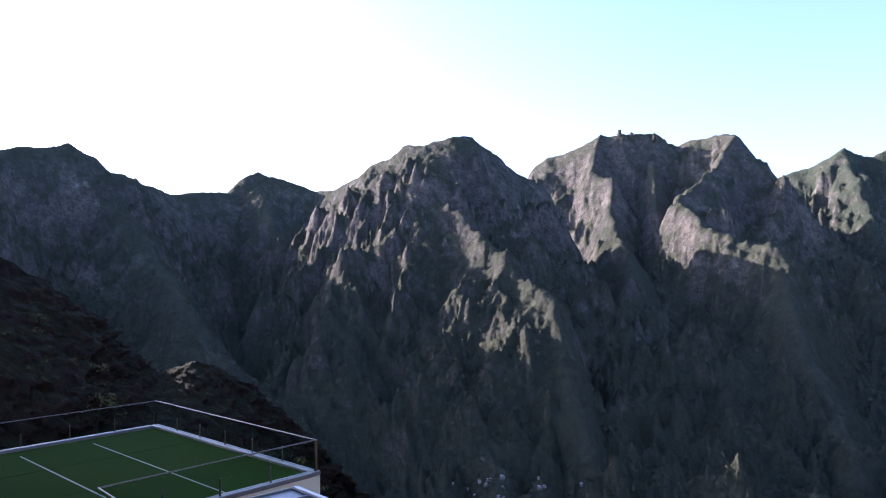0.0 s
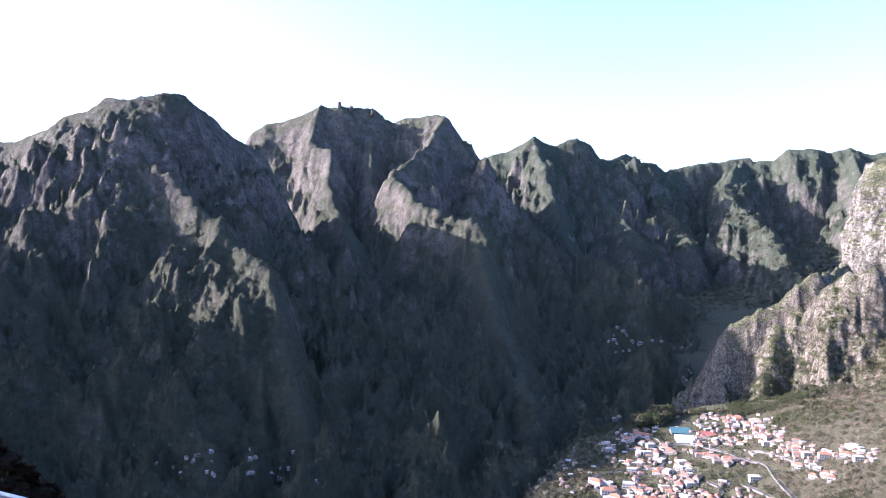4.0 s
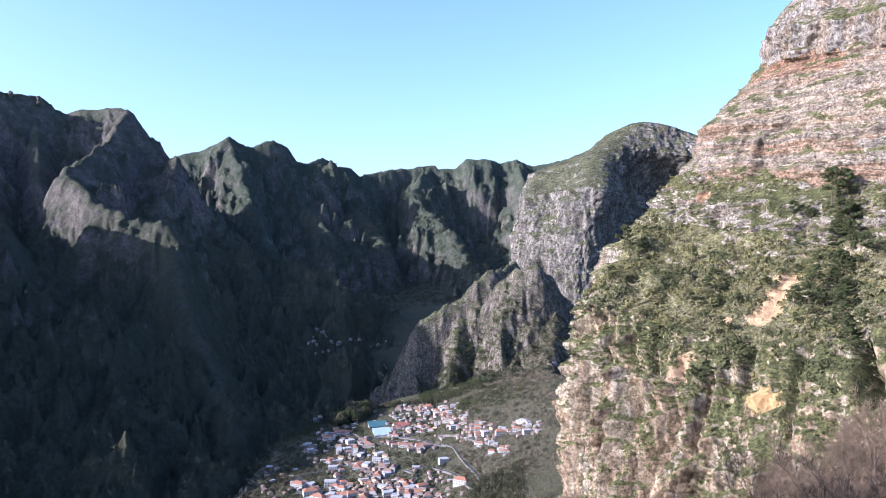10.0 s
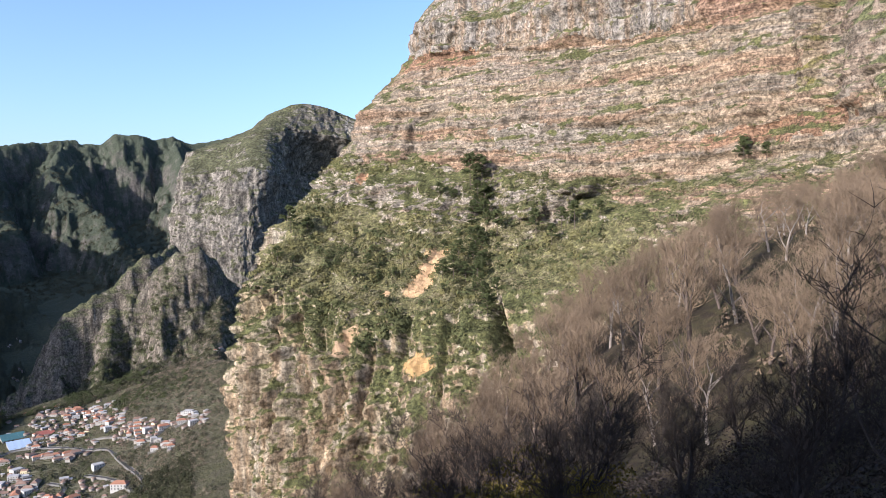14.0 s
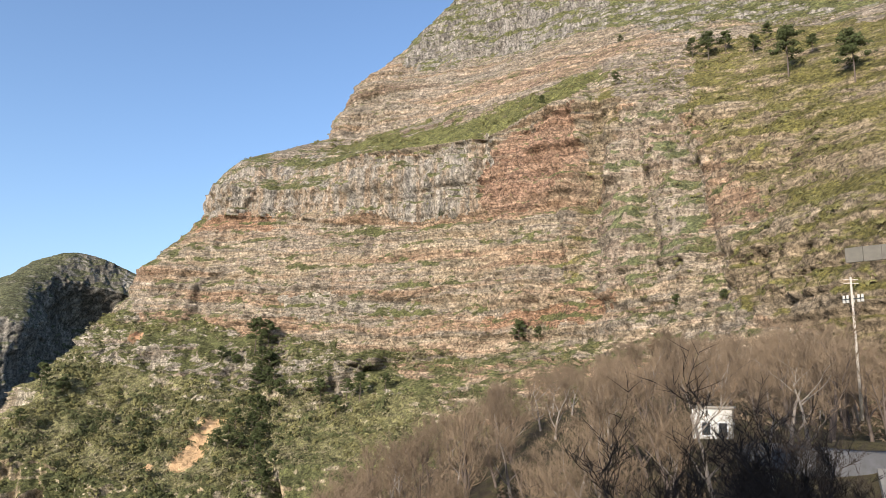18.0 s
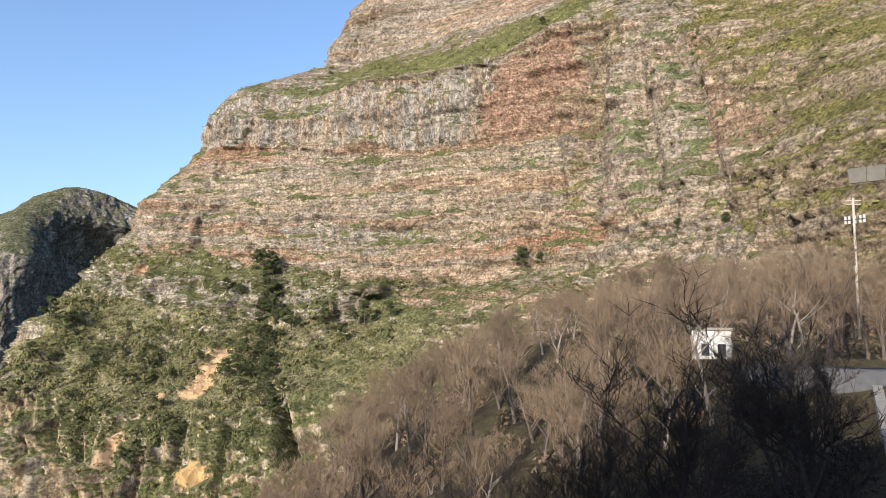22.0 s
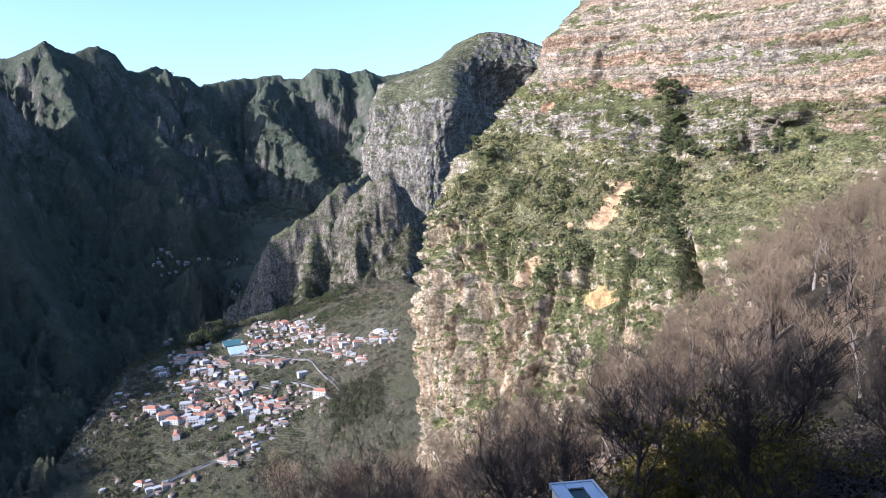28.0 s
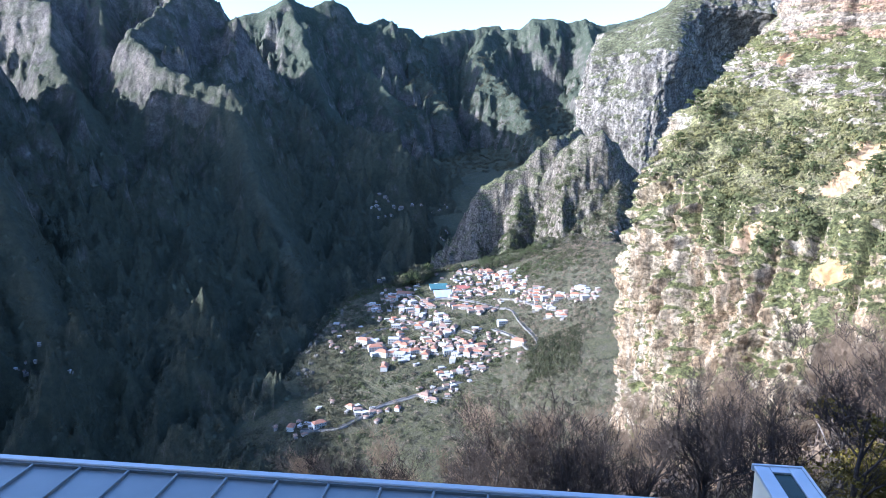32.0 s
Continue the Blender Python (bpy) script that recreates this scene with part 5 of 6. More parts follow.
LANES = [[(-13.9, -24.5), (-12.0, -24.5), (-10.2, -24.3), (-7.5, -23.1), (-5.4, -22.6), (-3.4, -22.2), (-0.5, -21.3)],
         [(2.68, -15.57), (3.44, -15.74), (3.95, -16.33), (4.54, -16.94), (5.31, -17.61), (5.65, -18.29), (5.06, -18.66), (4.47, -18.4), (4.04, -17.88), (3.03, -17.51), (1.84, -17.14)],
         [(2.3, -14.9), (3.35, -14.84), (4.36, -14.87), (5.21, -15.12), (6.38, -15.47), (7.05, -15.53)],
         [(-9.12, -17.99), (-7.96, -17.35), (-6.79, -17.15), (-5.28, -16.88), (-4.27, -16.74), (-3.68, -16.36), (-3.68, -15.1), (-4.28, -14.62), (-5.6, -14.6)],
         [(-8.78, -18.69), (-6.78, -18.91), (-4.43, -19.05), (-1.72, -19.01), (0.6, -18.7)],
         [(-3.68, -15.1), (-2.2, -14.9), (-0.6, -14.95), (1.0, -15.2), (2.68, -15.57)],
         [(-0.5, -17.4), (0.4, -17.7), (0.2, -18.2), (-0.6, -18.5)]]
for line in LANES:
    line = [q for q in (sight(*p) for p in line) if q]
    P = spline([(p.x, p.y, 0) for p in line], 70)
    z = height(P[:, 0], P[:, 1])[0] + 0.9
    z = np.convolve(np.pad(z, 4, "edge"), np.ones(9) / 9, "valid")
    nn = np.stack([-np.gradient(P[:, 1]), np.gradient(P[:, 0])], -1)
    nn /= np.linalg.norm(nn, axis=1, keepdims=True)
    rows = [np.column_stack([P[:, :2] + nn * o, z + dz]) for o, dz in ((-2.7, -7), (-2.7, 0), (2.7, 0), (2.7, -7))]
    road = new("road")
    tagged(road, "village road on a pale retaining wall", "road", kind="structure")
    mesh_object("carriageway", np.stack(rows[1:3], 1).reshape(-1, 3), grid_faces(70, 2), M_ASPHALT).parent = road
    for s in (-1, 1):
        kerb = [np.column_stack([P[:, :2] + nn * (s * o), z + dz]) for o, dz in ((2.7, -8), (2.7, 0.6), (2.95, 0.6), (2.95, -8))]
        mesh_object("parapet", np.stack(kerb, 1).reshape(-1, 3), grid_faces(70, 4), M_PALEWALL).parent = road

# hall with a blue roof, teal and red roofs behind it, and a long school
TAKEN = []


def lean_to(name, az, el, w, d, h, rise, mat, label, rz):
    """A wide building under one roof that leans towards the viewpoint."""
    p = sight(az, el)
    h0 = thing(name, (p.x, p.y, p.z - 1.5), label, "hall", rz=rz)
    bm = bmesh.new()
    v = [bm.verts.new(q) for q in ((-w / 2, -d / 2, -8), (w / 2, -d / 2, -8), (w / 2, d / 2, -8), (-w / 2, d / 2, -8), (-w / 2, -d / 2, h), (w / 2, -d / 2, h), (w / 2, d / 2, h + rise), (-w / 2, d / 2, h + rise))]
    for f in ((0, 3, 2, 1), (4, 5, 6, 7), (0, 1, 5, 4), (1, 2, 6, 5), (2, 3, 7, 6), (3, 0, 4, 7)):
        bm.faces.new([v[k] for k in f])
    part("wall", bm, M_OFFWHITE, h0)
    n, slope = max(4, int(w / 4)), math.atan2(rise, d)
    for i in range(n):
        x0 = -w / 2 - 0.8 + i * (w + 1.6) / n
        bm = bmesh.new()
        box(bm, x0 + 0.05, -0.9, 0.05, x0 + (w + 1.6) / n - 0.05, math.hypot(d, rise) + 0.5, 0.25)
        bmesh.ops.transform(bm, matrix=Matrix.Translation((0, -d / 2, h)) @ Matrix.Rotation(slope, 4, "X"), verts=bm.verts)
        part("roof_sheet", bm, mat, h0)
    for i in range(int(w / 5)):
        boxed("window", (-w / 2 + 1.5 + 5 * i, -d / 2 - 0.05, h - 2.4, -w / 2 + 4 + 5 * i, -d / 2 + 0.05, h - 0.9), M_WINDOW, h0)
    for k in (-0.3, 0.3):
        TAKEN.append((p.x + w * k, p.y))
    TAKEN.append((p.x, p.y + d * 0.4))


M_REDROOF = plain_mat("dull red sheet roof", (0.32, 0.10, 0.07), (0.25, 0.085, 0.06), 0.2, 0.7)
lean_to("sports_hall", -2.15, -14.55, 28, 20, 2.5, 6.5, M_BLUEROOF, "wide hall with light blue sheet roof", 14)
lean_to("market_hall", -2.5, -13.95, 30, 16, 2.5, 5.0, M_TEAL, "wide hall with teal roof behind the blue one", 14)
lean_to("store_building", -0.55, -13.95, 22, 10, 2.5, 3.2, M_REDROOF, "low store building with dull red roof", 8)
lean_to("school_building", -5.2, -14.45, 30, 9, 3.2, 3.2, M_TILE, "long school building with orange roof", -18)

# church with a bell tower and a row of cypresses
p = sight(-6.2, -15.0)
zc = land(p.x, p.y)
ch = thing("church", (p.x, p.y, zc), "white church with orange roof and bell tower", "church", rz=-14)
boxed("nave", (-13, -6, -6, 9, 6, 8.5), M_WHITEWALL, ch)
bm = bmesh.new()
v = [bm.verts.new(q) for q in ((-13.6, -6.8, 8.503), (9.6, -6.8, 8.503), (9.6, 0, 12.4), (-13.6, 0, 12.4), (9.6, 6.8, 8.503), (-13.6, 6.8, 8.503))]
for f in ((v[0], v[1], v[2], v[3]), (v[3], v[2], v[4], v[5]), (v[0], v[3], v[5]), (v[1], v[4], v[2]), (v[5], v[4], v[1], v[0])):
    bm.faces.new(f)
part("roof", bm, M_TILE, ch)
boxed("tower", (9.01, -3, -6, 14, 3, 15), M_WHITEWALL, ch)
bm = bmesh.new()
bmesh.ops.create_cone(bm, cap_ends=True, segments=4, radius1=4.2, radius2=0.1, depth=5, matrix=Matrix.Translation((11.5, 0, 17.51)) @ Matrix.Rotation(math.pi / 4, 4, "Z"))
part("spire", bm, M_OLDTILE, ch)
ch.matrix_basis = ch.matrix_basis @ Matrix.Scale(0.62, 4)
for i in range(5):
    boxed("window", (-11 + 4 * i, -6.06, 2.5, -9.6 + 4 * i, -5.95, 6), M_WINDOW, ch)
TAKEN.append((p.x, p.y))

CLUSTERS = [(-1.9, -22.3, 0.9, 0.3, 6, 0.9), (-8.7, -23.4, 1.2, 0.3, 7, 0.9), (-13.5, -24.5, 0.7, 0.25, 4, 0.9), (-5.6, -19.3, 1.3, 0.4, 11, 1.0), (1.6, -19.1, 0.9, 0.4, 8, 0.9), (-0.9, -20.3, 1.2, 0.4, 10, 0.9), (11.1, -9.4, 0.2, 0.05, 2, 0.7)]
CLUSTERS += [(1.14, -12.95, 1.18, 0.34, 36, 0.75), (0.29, -14.16, 1.18, 0.30, 22, 0.70), (3.34, -13.64, 0.68, 0.42, 14, 0.80), (5.20, -14.40, 0.76, 0.34, 16, 0.80), (9.37, -14.10, 0.51, 0.25, 7, 0.80), (7.55, -14.33, 0.34, 0.17, 4, 0.80), (6.21, -15.09, 0.42, 0.20, 5, 0.90), (7.22, -15.91, 0.34, 0.17, 4, 0.90), (2.68, -16.74, 0.05, 0.03, 1, 1.10), (3.87, -18.19, 0.08, 0.05, 1, 1.30), (-4.78, -15.25, 0.59, 0.68, 17, 0.85), (-3.43, -15.34, 0.25, 0.17, 5, 0.90)]
CLUSTERS += [(-6.46, -14.58, 0.42, 0.42, 8, 0.70), (-7.63, -15.65, 0.25, 0.25, 5, 0.80), (-6.46, -16.54, 0.42, 0.17, 3, 0.90), (-5.28, -16.49, 0.17, 0.17, 2, 0.90), (-5.78, -17.26, 0.25, 0.17, 3, 0.90), (-1.23, -15.44, 0.76, 0.14, 8, 0.80), (0.81, -15.59, 0.51, 0.17, 5, 0.90), (-2.24, -17.23, 0.76, 0.30, 11, 0.90), (-2.58, -16.53, 0.25, 0.17, 3, 0.90), (0.48, -17.31, 0.07, 0.03, 1, 1.00), (-3.76, -16.99, 0.34, 0.17, 4, 0.90), (-5.36, -18.34, 0.51, 0.20, 5, 1.10)]
CLUSTERS += [(-8.29, -18.25, 0.34, 0.17, 3, 1.10), (-7.45, -18.74, 0.14, 0.07, 2, 1.30), (-6.11, -19.11, 0.68, 0.14, 4, 1.10), (-2.91, -18.23, 0.59, 0.42, 11, 0.90), (-1.21, -18.55, 0.68, 0.34, 10, 0.90), (0.32, -19.08, 0.51, 0.20, 5, 0.90), (1.67, -17.77, 0.25, 0.17, 2, 0.90), (2.69, -18.21, 0.42, 0.25, 5, 1.00), (1.34, -18.85, 0.25, 0.14, 2, 0.90), (-9.45, -17.44, 0.25, 0.14, 2, 0.90), (-10.44, -16.78, 0.51, 0.14, 3, 1.10), (-10.76, -18.14, 0.42, 0.34, 4, 1.00)]
for az, el, sa, se, count, size in CLUSTERS:
    for k in range(round(count * 1.2)):
        for tries in range(16):
            q = sight(az + rnd.gauss(0, sa), el + rnd.gauss(0, se))
            if q and all((q.x - a) ** 2 + (q.y - b) ** 2 > (8.2 * size) ** 2 for a, b in TAKEN):
                break
        else:
            continue
        if len(TAKEN) > 335:
            continue
        TAKEN.append((q.x, q.y))
        kind = rnd.choice((0, 3, 0, 1, 5, 4)) if size > 1 else rnd.choice((0, 0, 1, 1, 2, 3, 4, 5, 6, 6, 7, 8, 1, 6))
        place(HOUSES[kind], (q.x, q.y, land(q.x, q.y) - 0.7), size * rnd.uniform(0.78, 1.15), rnd.choice((-14, 8, 20, 30, 75, 160)) + rnd.uniform(-14, 14))

# the crowd of small sheds, annexes and cottages between the houses
FV, FW, FR, FG = [], [], [], []
rs = random.Random(61)
SHEDS = []
for az, el, sa, se, count, size in CLUSTERS:
    for k in range(round(count * 1.7)):
        q = sight(az + rs.gauss(0, sa * 1.35), el + rs.gauss(0, se * 1.3))
        if q is None or math.hypot(q.x, q.y) > 1300 or any((q.x - a) ** 2 + (q.y - b) ** 2 < 30 for a, b in TAKEN) or any((q.x - a) ** 2 + (q.y - b) ** 2 < 36 for a, b in SHEDS):
            continue
        SHEDS.append((q.x, q.y))
        w, d, h = rs.uniform(5.0, 9.5) / 2, rs.uniform(3.5, 6.0) / 2, rs.uniform(1.8, 3.8)
        turn = radians(rs.choice((-14, 8, 20, 30, 75, 100)) + rs.uniform(-12, 12))
        c, sn = math.cos(turn), math.sin(turn)
        z, n = land(q.x, q.y) - 0.6, len(FV)
        rise = rs.choice((0.15, d * 0.55, d * 0.6))
        for px, py, pz in ((-w, -d, -5), (w, -d, -5), (w, d, -5), (-w, d, -5), (-w, -d, h), (w, -d, h), (w, d, h), (-w, d, h),
                           (-w - 0.3, -d - 0.3, h), (w + 0.3, -d - 0.3, h), (w + 0.3, d + 0.3, h), (-w - 0.3, d + 0.3, h), (-w * 0.6, 0, h + rise), (w * 0.6, 0, h + rise), (w * 0.6, 0, h + rise), (-w * 0.6, 0, h + rise)):
            FV.append((q.x + px * c - py * sn, q.y + px * sn + py * c, z + pz))
        FW += [(n, n + 1, n + 5, n + 4), (n + 1, n + 2, n + 6, n + 5), (n + 2, n + 3, n + 7, n + 6), (n + 3, n, n + 4, n + 7)]
        (FG if rise < 0.2 else FR).extend([(n + 8, n + 9, n + 13, n + 12), (n + 10, n + 11, n + 15, n + 14), (n + 9, n + 10, n + 14, n + 13), (n + 11, n + 8, n + 12, n + 15)])
for name, label, faces, mat in (("shed_walls", "pale walls of sheds and cottages between the houses", FW, M_BARE), ("shed_roofs", "faded tiled roofs of sheds and cottages", FR, M_OLDTILE), ("shed_roofs", "grey roofs of sheds and cottages", FG, M_GREYROOF)):
    used, inv = np.unique(np.array(faces), return_inverse=True)
    tagged(mesh_object(name, np.array(FV)[used], inv.reshape(-1, 4), mat), label, "sheds", kind="stuff")

# hamlets in the shade
for az, el, sa, se, count in ((-6.6, -7.9, 0.8, 0.35, 20), (-2.9, -7.7, 0.7, 0.45, 16), (-2.0, -9.9, 0.3, 0.3, 4), (-38.5, -17.0, 2.2, 0.5, 16), (-33.5, -17.2, 1.2, 0.5, 10)):
    for k in range(count):
        q = sight(az + rnd.gauss(0, sa), el + rnd.gauss(0, se))
        if q:
            place(HOUSES[rnd.choice((1, 2, 6, 7, 8))], (q.x, q.y, land(q.x, q.y) - 0.4), 0.45 if math.hypot(q.x, q.y) < 1150 else 0.65, rnd.uniform(0, 180))

# garden terraces: sets of level stone walls, one above the other
TV, TF = [], []
TERRACES = [(-4.8, -21.3), (1.5, -21.5), (-7.0, -21.6), (-10.5, -22.4), (-0.9, -16.2), (0.6, -15.1), (4.5, -16.1), (8.4, -13.3), (6.4, -12.1), (9.0, -12.7), (7.9, -12.4), (5.6, -12.9), (9.8, -13.2), (-9.6, -16.2), (-10.1, -14.8), (-10.9, -15.7), (-8.9, -15.2), (0.3, -18.1), (5.1, -19.2), (7.1, -17.0), (6.2, -16.4), (-3.2, -17.6), (2.0, -18.3), (8.2, -15.4), (10.2, -14.8)]
for az, el in TERRACES:
    p = sight(az, el)
    if not p:
        continue
    e = 6.0
    g = Vector((land(p.x + e, p.y) - land(p.x - e, p.y), land(p.x, p.y + e) - land(p.x, p.y - e), 0))
    n = g.normalized()
    t = Vector((-n.y, n.x, 0))
    for s in range(-5, 6):
        L = rnd.uniform(14, 32)
        o = p + n * 4.2 * s + t * rnd.uniform(-7, 7)
        m = 9
        base = len(TV)
        for i in range(m):
            u = -L + 2 * L * i / (m - 1)
            q = o + t * u + n * 1.2 * math.sin(u * 0.13 + s)
            z = land(q.x, q.y)
            for d, dz in ((-0.2, -1.5), (-0.2, 0.4), (0.2, 0.4), (0.2, -1.5)):
                TV.append((q.x + n.x * d, q.y + n.y * d, z + dz))
        TF += [(base + 4 * i + k, base + 4 * i + 4 + k, base + 4 * i + 4 + (k + 1) % 4, base + 4 * i + (k + 1) % 4) for i in range(m - 1) for k in range(4)]
tagged(mesh_object("terrace_walls", np.array(TV), np.array(TF), M_DRYSTONE), "low stone walls of the garden terraces", "walls", kind="stuff")


# cypresses in front of the church
for i in range(9):
    q = sight(-7.4 + 0.3 * i, -15.6 - 0.1 * (i % 3))
    cy = thing("cypress", (q.x, q.y, land(q.x, q.y)), "slim dark cypress beside the church", "tree", "cypresses")
    rn = np.random.default_rng(i)
    zs = np.linspace(0.5, 11, 14)
    leaf_cloud("crown", [(0, 0, z) for z in zs], 1.3 * (1.05 - zs / 12), 26, 0.3, M_PINE, cy, i)
    tb = Tubes()
    tb.limb([Vector((0, 0, -1)), Vector((0, 0, 8))], [0.2, 0.05], 6)
    tb.make("trunk", M_BARK, cy)

# rock towers on the crest of the jagged mountain
for az, el, w, h in ((-28.9, 10.0, 17, 17), (-28.0, 9.95, 12, 11), (-26.3, 9.8, 13, 10)):
    q = at(az, el, 2648)
    bm = bmesh.new()
    for k in range(7):
        t = k / 6
        ret = bmesh.ops.create_icosphere(bm, subdivisions=2, radius=w * (0.62 - 0.22 * t))
        bmesh.ops.translate(bm, vec=(2.5 * math.sin(k * 2.1 + az), 2 * math.cos(k * 1.7), -12 + (h + 6) * t), verts=ret["verts"])
    for vert in bm.verts:
        vert.co += 2.2 * noise.noise_vector(vert.co * 0.18 + Vector((az, 0, 0)))
    tower = part("rock_pinnacle", bm, M_FAR)
    tower.matrix_world = Matrix.Translation(q)
    tagged(tower, "small rock tower on the mountain crest", "rock")


# trees along the far rim of the village hill
def rim(az):
    """The last place of the hill before the gorge opens behind it."""
    last = None
    for el in np.arange(-19.0, -11.0, 0.08):
        q = sight(az, el)
        if q is None or math.hypot(q.x, q.y) > 1300:
            break
        last = q
    return last


rn = np.random.default_rng(91)
RIM_SPOTS = []
for az in np.arange(-12.5, 6.5, 0.09):
    q = rim(az)
    if q is None:
        continue
    big = -5.5 < az < -3.4
    for k in range(5 if big else 2):
        back = rn.uniform(2, 30 if big else 22)
        f = 1 - back / math.hypot(q.x, q.y)
        RIM_SPOTS.append((q.x * f + rn.normal() * 3, q.y * f, rn.uniform(8, 15) if big else rn.uniform(1.6, 5.5), k))
for name, label, mat, sel in (("woodland", "grey-green trees along the hill's rim", M_GROVE, 0), ("woodland", "dark evergreen trees on the hill's rim", M_PINE, 1)):
    C, Rr = [], []
    for x, y, rad, k in RIM_SPOTS:
        if k % 2 != sel:
            continue
        z = land(x, y)
        for b in range(5):
            C.append((x + rn.normal() * rad * 0.45, y + rn.normal() * rad * 0.45, z + rad * (0.4 + 0.9 * rn.random())))
            Rr.append(rad * rn.uniform(0.35, 0.6))
    tagged(leaf_cloud(name, C, Rr, 40, 0.2, mat, None, 92 + sel, 1.0), label, "woodland", kind="stuff")


# bare rocks along the left shoulder of the hill
bm = bmesh.new()
rk = random.Random(33)
for k in range(80):
    t = rk.random()
    az = -10.7 - 3.6 * t + rk.gauss(0, 0.5)
    q = sight(az, -15.6 - 6.0 * t + rk.gauss(0, 0.35))
    if q is None or math.hypot(q.x, q.y) > 1300:
        continue
    s = rk.uniform(1.5, 4.5)
    ret = bmesh.ops.create_icosphere(bm, subdivisions=2, radius=1.0)
    for w in ret["verts"]:
        n1 = noise.noise(w.co * 1.7 + Vector((k, 0, 0)))
        n2 = noise.noise(w.co * 4.0 + Vector((0, k, 0)))
        f = 1 + 0.45 * n1 + 0.25 * n2
        w.co = Vector((q.x + w.co.x * s * f, q.y + w.co.y * s * f, q.z - 0.5 + w.co.z * s * f * 1.25))
M_SHOULDER = plain_mat("grey weathered shoulder rock", (0.12, 0.11, 0.085), (0.065, 0.06, 0.045), 0.25, 0.95)
tagged(part("shoulder_rocks", bm, M_SHOULDER), "grey bare rocks along the hill's shoulder", "rocks", kind="stuff")
# bare wood on the hillside
KINDS = [bare_tree(1, M_BARK, M_TWIG, "bare brown tree with fine reddish twigs"), bare_tree(2, M_PALEBARK, M_TWIG, "bare tree with pale bark and reddish twigs"),
         bare_tree(3, M_BARK, M_TWIG, "bare brown tree with fine reddish twigs"), bare_tree(4, M_PALEBARK, M_TWIG, "bare tree with pale bark and reddish twigs", spread=0.7),
         bare_tree(5, M_SHADEBARK, M_SHADETWIG, "dark bare tree with spreading crooked branches", spread=0.6, thin=0.013, twigs=1.05, girth=0.02), bare_tree(6, M_SHADEBARK, M_SHADETWIG, "dark bare tree with spreading crooked branches", spread=0.5, thin=0.013, twigs=1.05, girth=0.02)]
TOP_AZ = [-14, -8, -2.5, 3.5, 9.6, 14.7, 17.5, 20, 24.4, 29.8, 33.4, 36.1, 40.4, 46.2, 50.1, 53.8, 59.4, 63.2, 67, 71, 73.4, 76, 82]
TOP_EL = [-26.8, -23.2, -21.4, -22.0, -20.2, -18.2, -16.6, -16.8, -14.6, -12.2, -8.9, -5.5, -2.9, -0.2, 1.9, 3.6, 5.0, 6.7, 9.0, 8.4, 9.4, 5.2, 5.2]
rnd = random.Random(7)
taken = []
for n in range(2600):
    az, u = rnd.uniform(-12, 80), rnd.random()
    far = float(wood_edge(az)) + (45 if az > 38 else 0)
    r = 17 + (far + 4 - 17) * math.sqrt(u)
    x, y = r * math.sin(radians(az)), r * math.cos(radians(az))
    gap = 3.6 if r < 46 else 2.9 + r * 0.017
    if any((x - a) ** 2 + (y - b) ** 2 < gap * gap for a, b in taken) or (az > 72.5 and r < 80) or (y < 5.5):
        continue
    if 62 < az < 72 and 69 < r < 88 or (63 < az < 68.5 and 30 < r < 69 and n % 2):
        continue
    g = ground_at(x, y)
    limit = EZ + r * math.tan(radians(float(np.interp(az, TOP_AZ, TOP_EL)))) - g
    h = min(rnd.uniform(8.0, 14.0) if r > 55 else rnd.uniform(6.5, 10.0), limit * rnd.uniform(0.8, 1.06))
    if h < 3.0 or len(taken) > 293:
        continue
    taken.append((x, y))
    # trees within 48 m take the kinds with shade in their colour
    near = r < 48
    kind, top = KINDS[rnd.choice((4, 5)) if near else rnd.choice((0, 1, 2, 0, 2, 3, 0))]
    place(kind, (x, y, g), h / top, rnd.uniform(0, 360))


def on_grid(G, own, tiers, n, u0, u1, seed, min_up=0.25):
    """Random places on a rock face where it is level enough to hold soil."""
    rng = np.random.default_rng(seed)
    cols = np.nonzero(np.isin(own, tiers))[0]
    i = rng.integers(int(u0 * (G.shape[0] - 2)), int(u1 * (G.shape[0] - 2)), n * 4)
    j = rng.choice(cols[cols < G.shape[1] - 1], n * 4)
    p, a, b = G[i, j], G[i + 1, j], G[i, j + 1]
    nn = np.cross(a - p, b - p)
    up = np.abs(nn[:, 2]) / (np.linalg.norm(nn, axis=1) + 1e-9)
    f = vnoise2(p[:, 0] / 14, p[:, 1] / 14, seed) + 0.5 * vnoise2(p[:, 0] / 5, p[:, 2] / 5, seed + 1)
    ok = (up > min_up) & (f > -0.15)
    p = p[ok]
    if G is PROM_G:
        # nothing grows on the bare sand scars
        a, e = np.degrees(np.arctan2(p[:, 0], p[:, 1])), np.degrees(np.arctan2(p[:, 2] - EZ, np.hypot(p[:, 0], p[:, 1])))
        p = p[np.min([(a - sa) ** 2 + (e - se) ** 2 for sa, se in SCARS], axis=0) > 0.5]
    return p[:n]


def scatter(name, label, P, lo, hi, per, leaf, mat, seed):
    rng = np.random.default_rng(seed)
    ob = leaf_cloud(name, P, rng.uniform(lo, hi, len(P)) * (0.6 + 0.6 * rng.random(len(P))), per, leaf, mat, None, seed)
    return tagged(ob, label, "shrubs", kind="stuff")


